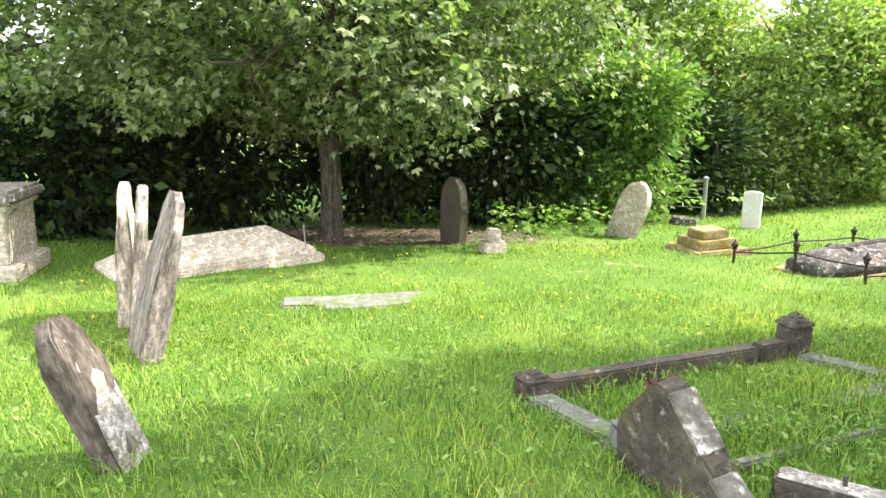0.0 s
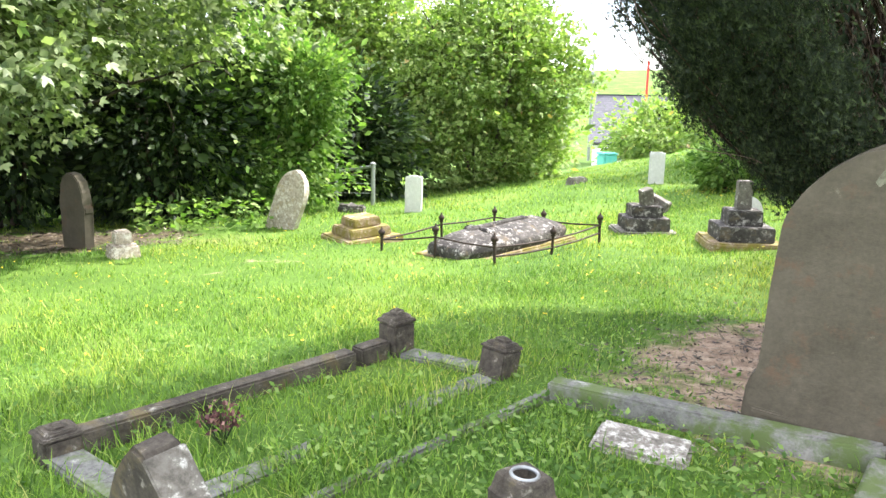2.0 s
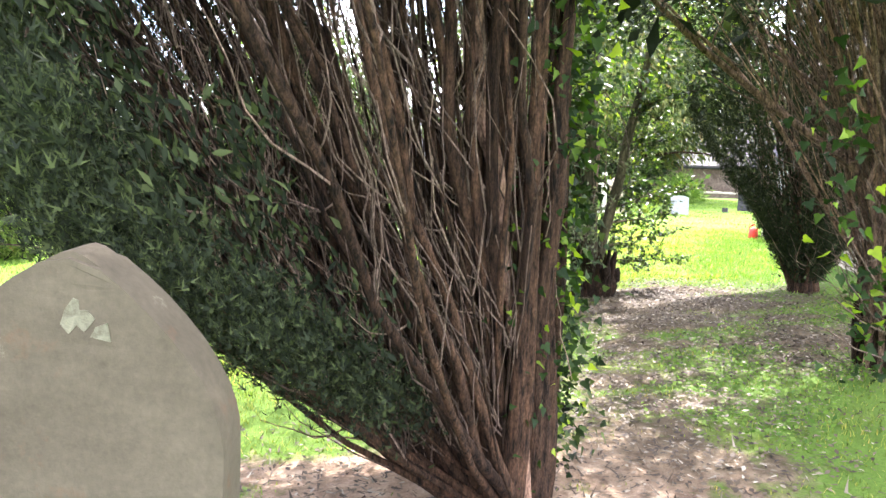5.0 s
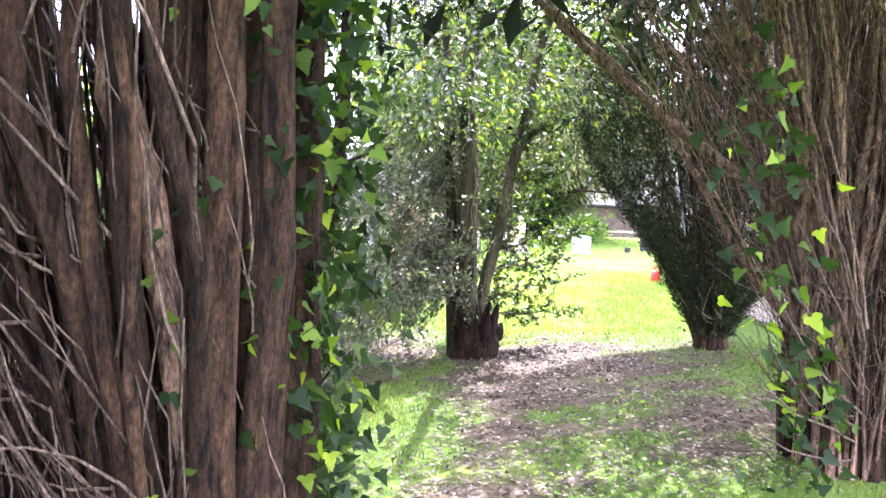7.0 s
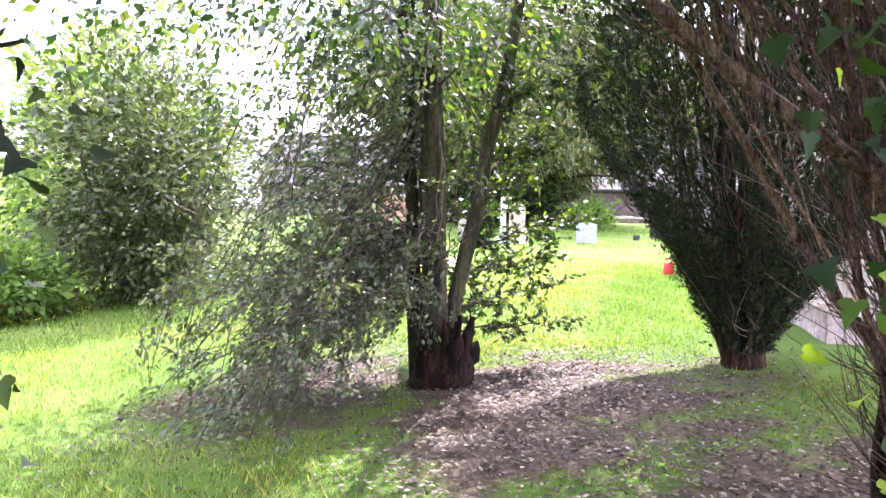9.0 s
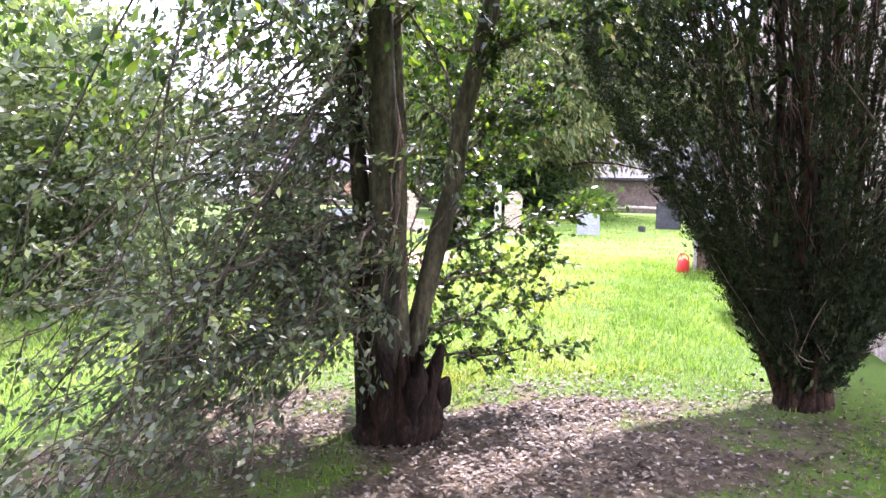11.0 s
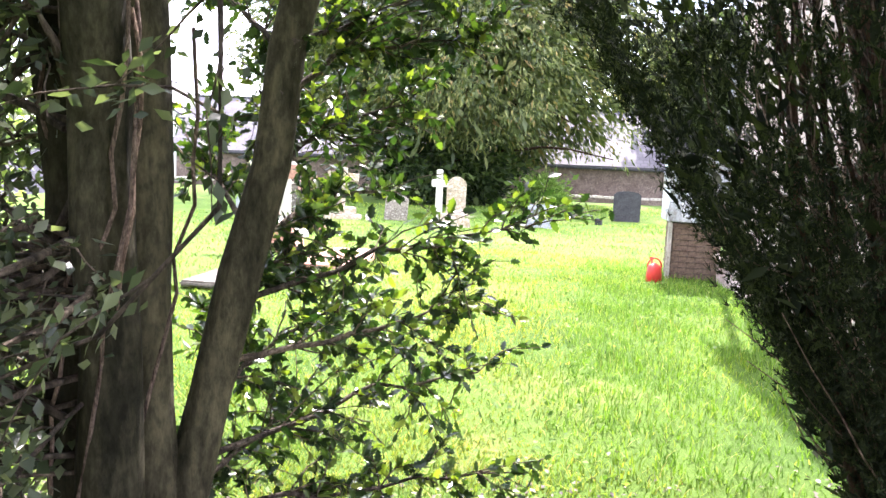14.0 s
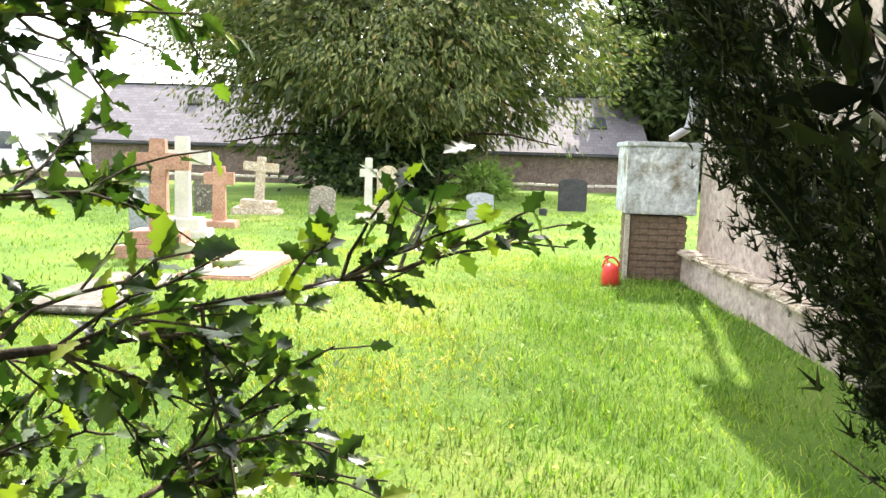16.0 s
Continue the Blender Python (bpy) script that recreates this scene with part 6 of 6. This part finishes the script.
def house(name, x, y, rz, L, W, eave, ridge, wall_mat, label, windows=(), over=0.3, roof=None):
    """A gabled building: four walls, two roof slopes with thickness, gables, and windows as (side, along, z, w, h)."""
    t = thing(name, on_ground(x, y, rz), label, "building")
    bm = bmesh.new()
    pts = [(-W / 2, -0.5), (W / 2, -0.5), (W / 2, eave), (0, ridge - 0.12), (-W / 2, eave)]
    a = [bm.verts.new((-L / 2, p, z)) for p, z in pts]
    b = [bm.verts.new((L / 2, p, z)) for p, z in pts]
    bm.faces.new(a), bm.faces.new(b[::-1])
    for i in range(5):
        bm.faces.new((a[i], b[i], b[(i + 1) % 5], a[(i + 1) % 5]))
    part("wall", bm, wall_mat, t)
    slope = math.hypot(W / 2, ridge - eave)
    for s in (-1, 1):
        d = Vector((0, s * W / 2, eave - ridge)).normalized()
        nrm = Vector((0, s * (ridge - eave), W / 2)).normalized()
        bm = bmesh.new()
        top, low = Vector((0, 0, ridge)), Vector((0, 0, ridge)) + d * (slope + over)
        vs = []
        for q in (0, -0.12):
            vs.append([bm.verts.new(p + nrm * (0.10 + q) + Vector((x0, 0, 0))) for p, x0 in ((top, -L / 2 - over), (top, L / 2 + over), (low, L / 2 + over), (low, -L / 2 - over))])
        bm.faces.new(vs[0]), bm.faces.new(vs[1][::-1])
        for i in range(4):
            bm.faces.new((vs[0][i], vs[0][(i + 1) % 4], vs[1][(i + 1) % 4], vs[1][i]))
        uv = bm.loops.layers.uv.new("UVMap")
        for f in bm.faces:
            for lp in f.loops:
                lp[uv].uv = (lp.vert.co.x, (lp.vert.co - top).dot(d))
        part("roof_slope", bm, M_ROOF, t, "grey slates")
        hp = Heap()
        q = low + nrm * 0.0 + d * 0.05
        tube(hp, [(-L / 2, q.y, q.z), (L / 2, q.y, q.z)], 0.07, 8)
        hp.out("gutter", M_SLATE, t)
    part("ridge_tiles", block(L + 2 * over, 0.24, 0.10, 0.03, 1, 0, 0, 0, ridge + 0.06), M_SLATE, t)
    for s, u, z, w, h in windows:
        wm = pose(u, s * (W / 2 + 0.005), z) if s else pose(-L / 2 - 0.005, u, z, 0, 0, 90)
        w0 = part("window", block(w, 0.10, h, 0.01), M_HOUSE, t, "", wm)
        part("pane", block(w - 0.12, 0.12, h - 0.12, 0.004, 1, 0, 0, 0, 0.06), M_GLASSDARK, w0)
    return t


eye_end = Vector((11.25, 3.86))
fw, rt = Vector((0.9225, 0.386)), Vector((0.386, -0.9225))


def ahead(d, r):
    p = eye_end + fw * d + rt * r
    return p.x, p.y


bx_, by_ = ahead(37.6, -3.4)
barn = house("barn", bx_, by_, -67.3, 25.0, 7.0, 1.75, 4.35, M_BARNWALL, "long low barn with a grey slate roof and rubble walls")
part("skylight", block(0.9, 0.9, 0.08, 0.01), M_GLASSDARK, barn, "dark roof light", pose(10.6, -1.9, 3.08, 36.6, 0, 0))
part("roof_vent", block(0.6, 0.4, 0.12, 0.01), M_SLATE, barn, "", pose(-8.5, -1.3, 3.52, 36.6, 0, 0))
wx, wy = ahead(32.2, -5.0)
yardwall = tagged(new("low_wall"), "low pale-capped stone wall before the barn", "wall", kind="structure")
yardwall.matrix_basis = on_ground(wx, wy, -67.3)
part("wall_body", block(30.0, 0.4, 0.42, 0.02, 1, 0, 0, 0, -0.2), M_BARNWALL, yardwall)
for k in range(60):
    part("coping_stone", block(0.48, 0.44, 0.10, 0.025, 0.95), M_WALLCAP, yardwall, "", pose(-14.75 + k * 0.5, 0, 0.22 + 0.012 * math.sin(k * 1.9)))
hx, hy = ahead(51.0, -25.6)
house("white_house", hx, hy, 22.7, 10.0, 9.0, 4.1, 6.8, M_HOUSE, "white rendered house with a purple-grey slate roof", ((0, -2.2, 1.0, 1.3, 1.2), (0, 1.2, 1.0, 1.3, 1.2)))
lx, ly = ahead(46, -18.2)
house("outhouse", lx, ly, -67.3, 3.0, 4.0, 3.6, 4.0, M_HOUSE, "small white flat-roofed outhouse between house and barn")
house("far_house", 38.0, 48.0, -40, 9.0, 7.0, 2.2, 5.4, M_HOUSE, "grey-roofed house beyond the shrubs", ((-1, -2, 0.8, 1.2, 1.1), (-1, 1.5, 0.8, 1.2, 1.1)))
tw = thing("water_butt", on_ground(17.3, 24.4), "turquoise plastic bin at the far edge of the lawn", "bin")
part("body", block(0.55, 0.55, 0.5, 0.05, 1.05, 0, 0, 0, -0.05), M_TEAL, tw)
part("lid", block(0.62, 0.62, 0.08, 0.03, 0.95, 0, 0, 0, 0.45), M_TEAL, tw)


def pole(name, x, y, h, r, material, label, arms=()):
    t = thing(name, on_ground(x, y), label, "pole")
    hp = Heap()
    tube(hp, [(0, 0, -0.3), (0, 0, h)], np.array([r, r * 0.8]), 10)
    hp.out("shaft", material, t)
    for z, w in arms:
        part("crossarm", block(w, 0.12, 0.12, 0.01, 1, 0, 0, 0, z), material, t, "", pose(w / 2 - 0.2, 0, 0, 0, 0, -20))


pole("utility_pole", 34.4, 55.5, 9.4, 0.14, M_STEEL, "grey utility pole with a crossarm", ((9.0, 2.6),))
pole("utility_pole", 36.3, 54.8, 9.2, 0.14, M_STEEL, "grey utility pole standing beside another")
pole("red_post", 33.9, 44.3, 7.8, 0.11, M_RED, "red painted post by the far house")

# ---- plants and litter on the ground ----
def scatter(n, x0, x1, y0, y1):
    return np.stack([rng.uniform(x0, x1, n), rng.uniform(y0, y1, n)], 1)


def clear_of(p):
    """Away from the stones that lie in the turf."""
    ok = np.ones(len(p), bool)
    for cx, cy, a, L, W in ((-0.55, 6.55, 22, 0.56, 0.21), (2.86, 2.98, -48, 0.21, 0.13), (-2.72, 8.5, 36, 1.2, 0.5), (-5.42, 7.75, 12, 1.0, 0.55), (4.92, 8.55, 23, 1.0, 0.44), (18.2, 9.2, 20, 0.95, 0.35), (16.4, 9.3, 20, 0.8, 0.3),
                            (1.5, 2.52, -33, 0.25, 0.05), (3.22, 3.05, -55.7, 0.74, 0.085), (1.27, 4.27, 24.6, 0.86, 0.075), (2.07, 2.62, 14, 0.13, 0.13), (0.68, 3.57, -63, 0.3, 0.04), (2.5, 4.42, -61, 0.3, 0.04)):
        c, s = math.cos(math.radians(a)), math.sin(math.radians(a))
        u, v = (p[:, 0] - cx) * c + (p[:, 1] - cy) * s, -(p[:, 0] - cx) * s + (p[:, 1] - cy) * c
        ok &= ~((abs(u) < L) & (abs(v) < W))
    inside = (p - np.array(corner.xy)) @ np.array(cn.xy) < 0.05
    return ok & ~(inside & (p[:, 0] > 13.8) & (p[:, 0] < 20.4))


def mown(p):
    """Where the lawn past the holly has been cut short."""
    return p[:, 1] - 4.99 - 0.27 * (p[:, 0] - 14.93) + 0.05 * np.sin(p[:, 0] * 3.1) > 0


def grass(name, n, box, tall, wide, label, thin=1.0, where=None, material=M_GRASS):
    p = scatter(n, *box)
    rim = np.minimum.reduce([p[:, 0] - box[0], box[1] - p[:, 0], p[:, 1] - box[2], box[3] - p[:, 1]])
    p = p[rng.uniform(0, 1, n) < 0.1 + 0.9 * smooth(-0.2, 1.0, rim)]
    p = p if where is None else p[where(p)]
    n = len(p)
    b = bare_at(p[:, 0], p[:, 1])
    wave = 0.5 + 0.5 * np.sin(p[:, 0] * 2.1 + 1.3 * np.sin(p[:, 1] * 1.7)) * np.sin(p[:, 1] * 2.6 + p[:, 0])
    p = p[(rng.uniform(0, 1, n) > b * 1.25 * thin) & clear_of(p) & (rng.uniform(0, 1, n) < 0.55 + 0.45 * wave)]
    n = len(p)
    z = g(p[:, 0], p[:, 1])
    tuft = 0.7 + 0.6 * (0.5 + 0.5 * np.sin(p[:, 0] * 5.1) * np.sin(p[:, 1] * 4.3 + 1))
    lush = 1 - 0.55 * np.clip(bare_at(p[:, 0], p[:, 1]) * 1.5, 0, 1)
    h = tall * rng.uniform(0.45, 1.25, n) * tuft * lush
    a = rng.uniform(0, 2 * np.pi, n)
    lean = rng.uniform(0.25, 1.35, n) * h
    d = np.stack([np.cos(a), np.sin(a), 0 * a], 1)
    s = np.stack([-np.sin(a), np.cos(a), 0 * a], 1) * (wide * rng.uniform(0.6, 1.3, n))[:, None] / 2
    base = np.stack([p[:, 0], p[:, 1], z - 0.01], 1)
    up = np.array([0, 0, 1.0])
    mid = base + d * (lean * 0.35)[:, None] + up * (h * 0.62)[:, None]
    tip = base + d * lean[:, None] + up * h[:, None]
    v = np.stack([base - s, base + s, mid + s * 0.8, mid - s * 0.8, tip], 1).reshape(-1, 3)
    hp = Heap()
    if wide > 0.009:
        hp.add(np.stack([base - s, base + s, tip], 1).reshape(-1, 3), np.arange(n)[:, None] * 3 + np.array([[0, 1, 2]]))
    else:
        k = np.arange(n)[:, None] * 5
        hp.add(v, k + np.array([[0, 1, 2, 3]]))
        hp.f.setdefault(3, []).append(k + np.array([[3, 2, 4]]))
    tagged(hp.out(name, material), label, "grass", kind="stuff")


grass("grass", 175000, (-3.6, 5.6, 1.2, 7.2), 0.055, 0.0052, "lush green grass round the near graves")
grass("grass", 90000, (-7, 11, 5.2, 11.2), 0.062, 0.010, "bright sunlit grass between the graves")
grass("grass", 80000, (-9, 16, 9.5, 21), 0.075, 0.018, "bright grass running down to the hedge")
grass("grass", 75000, (4.6, 13.2, 1.0, 6.2), 0.046, 0.0055, "thin grass by the trodden path", 1.0, None, M_THIN)
grass("grass", 60000, (6.0, 14, 4.2, 10.8), 0.062, 0.010, "sunlit grass left of the path")
grass("grass", 125000, (11.0, 21.5, 3.0, 9.5), 0.036, 0.0075, "short mown yellow-green lawn past the holly", 1.0, mown, M_MOWN)
grass("grass", 125000, (11.0, 21.5, 3.0, 9.5), 0.060, 0.0070, "longer green grass beside the church", 1.0, lambda p: ~mown(p), M_LONG)
grass("grass", 70000, (12.5, 40, 4.5, 17), 0.060, 0.018, "bright lawn round the far crosses")
grass("grass", 12000, (-0.6, 3.8, 1.8, 5.4), 0.10, 0.0042, "longer grass tufts round the kerbs")
grass("grass", 26000, (-3.2, 2.6, 1.2, 4.6), 0.115, 0.0060, "long tufted grass in the shade by the leaning stone", 1.0, lambda p: np.sin(p[:, 0] * 6.1 + 1.5 * np.sin(p[:, 1] * 3.3)) * np.sin(p[:, 1] * 7.3 + p[:, 0] * 2.0) > 0.1)
grass("grass", 12000, (13.5, 21, 3.6, 6.8), 0.10, 0.0055, "longer unmown grass along the church wall")

lit = Heap()
p = scatter(150000, 3, 13.5, 1.4, 6.8)
p = p[rng.uniform(0, 1, len(p)) < np.clip(bare_at(p[:, 0], p[:, 1]), 0, 1) * (0.12 + 0.88 * smooth(5.8, 8.0, p[:, 0])) * 0.85]
leaves(lit, np.stack([p[:, 0], p[:, 1], g(p[:, 0], p[:, 1]) + 0.008 + rng.uniform(0, 0.012, len(p))], 1), rng.normal(0, 1, (len(p), 3)) * (1, 1, 0.18), 0.034 * rng.uniform(0.5, 1.4, len(p)), OVAL, 0.8)
p = scatter(2500, -4.5, 1.5, 10.5, 13.2)
leaves(lit, np.stack([p[:, 0], p[:, 1], g(p[:, 0], p[:, 1]) + 0.01], 1), rng.normal(0, 1, (len(p), 3)) * (1, 1, 0.2), 0.07, OVAL, 0.85)
p = scatter(9000, 2.8, 7.2, 1.2, 5.0)
p = p[rng.uniform(0, 1, len(p)) < np.clip(bare_at(p[:, 0], p[:, 1]), 0, 1)]
leaves(lit, np.stack([p[:, 0], p[:, 1], g(p[:, 0], p[:, 1]) + 0.01], 1), rng.normal(0, 1, (len(p), 3)) * (1, 1, 0.25), 0.06 * rng.uniform(0.4, 1.4, len(p)), NEEDLE, 0.8)
tagged(lit.out("leaf_litter", M_DEADLEAF), "dry brown fallen leaves under the trees", "leaf litter", kind="stuff")

weeds = Heap()
p = scatter(5200, -3, 5, 1.8, 5.4)
p = np.concatenate([p, scatter(2600, 1.3, 3.4, 2.0, 3.6), scatter(1600, 7.0, 10.5, 1.8, 3.2), scatter(2600, 11.8, 20, 4.0, 8)])
p = p[(bare_at(p[:, 0], p[:, 1]) < 0.5) & clear_of(p)]
leaves(weeds, np.stack([p[:, 0], p[:, 1], g(p[:, 0], p[:, 1]) + rng.uniform(0.01, 0.07, len(p))], 1), rng.normal(0, 1, (len(p), 3)) * (1, 1, 0.3) + (0, 0, 0.35), 0.036 * rng.uniform(0.5, 1.4, len(p)), OVAL, 0.6)
p = scatter(420, 0.8, 2.8, 11.6, 13.4)
leaves(weeds, np.stack([p[:, 0], p[:, 1], g(p[:, 0], p[:, 1]) + rng.uniform(0.05, 0.55, len(p)) ** 1.3], 1), rng.normal(0, 1, (len(p), 3)) * (1, 1, 0.3) + (0, -0.3, 0.2), 0.14 * rng.uniform(0.5, 1.3, len(p)), OVAL, 0.5)
tagged(weeds.out("weeds", M_BUSHLEAF), "broad-leaved weeds and clover in the grass", "weeds", kind="stuff")

dots = Heap()
p = np.concatenate([scatter(260, -4, 8, 4.8, 11), scatter(90, 9.6, 12, 10.6, 11.6), scatter(40, 12.5, 17, 4.2, 8)])
for k in range(3):
    leaves(dots, np.stack([p[:, 0], p[:, 1], g(p[:, 0], p[:, 1]) + 0.09], 1), rng.normal(0, 1, (len(p), 3)) * (1, 1, 0.3) + (0, 0, 0.4), 0.022, OVAL, 0.7)
tagged(dots.out("yellow_flowers", M_YELLOW), "small yellow wild flowers in the grass", "flowers", kind="stuff")
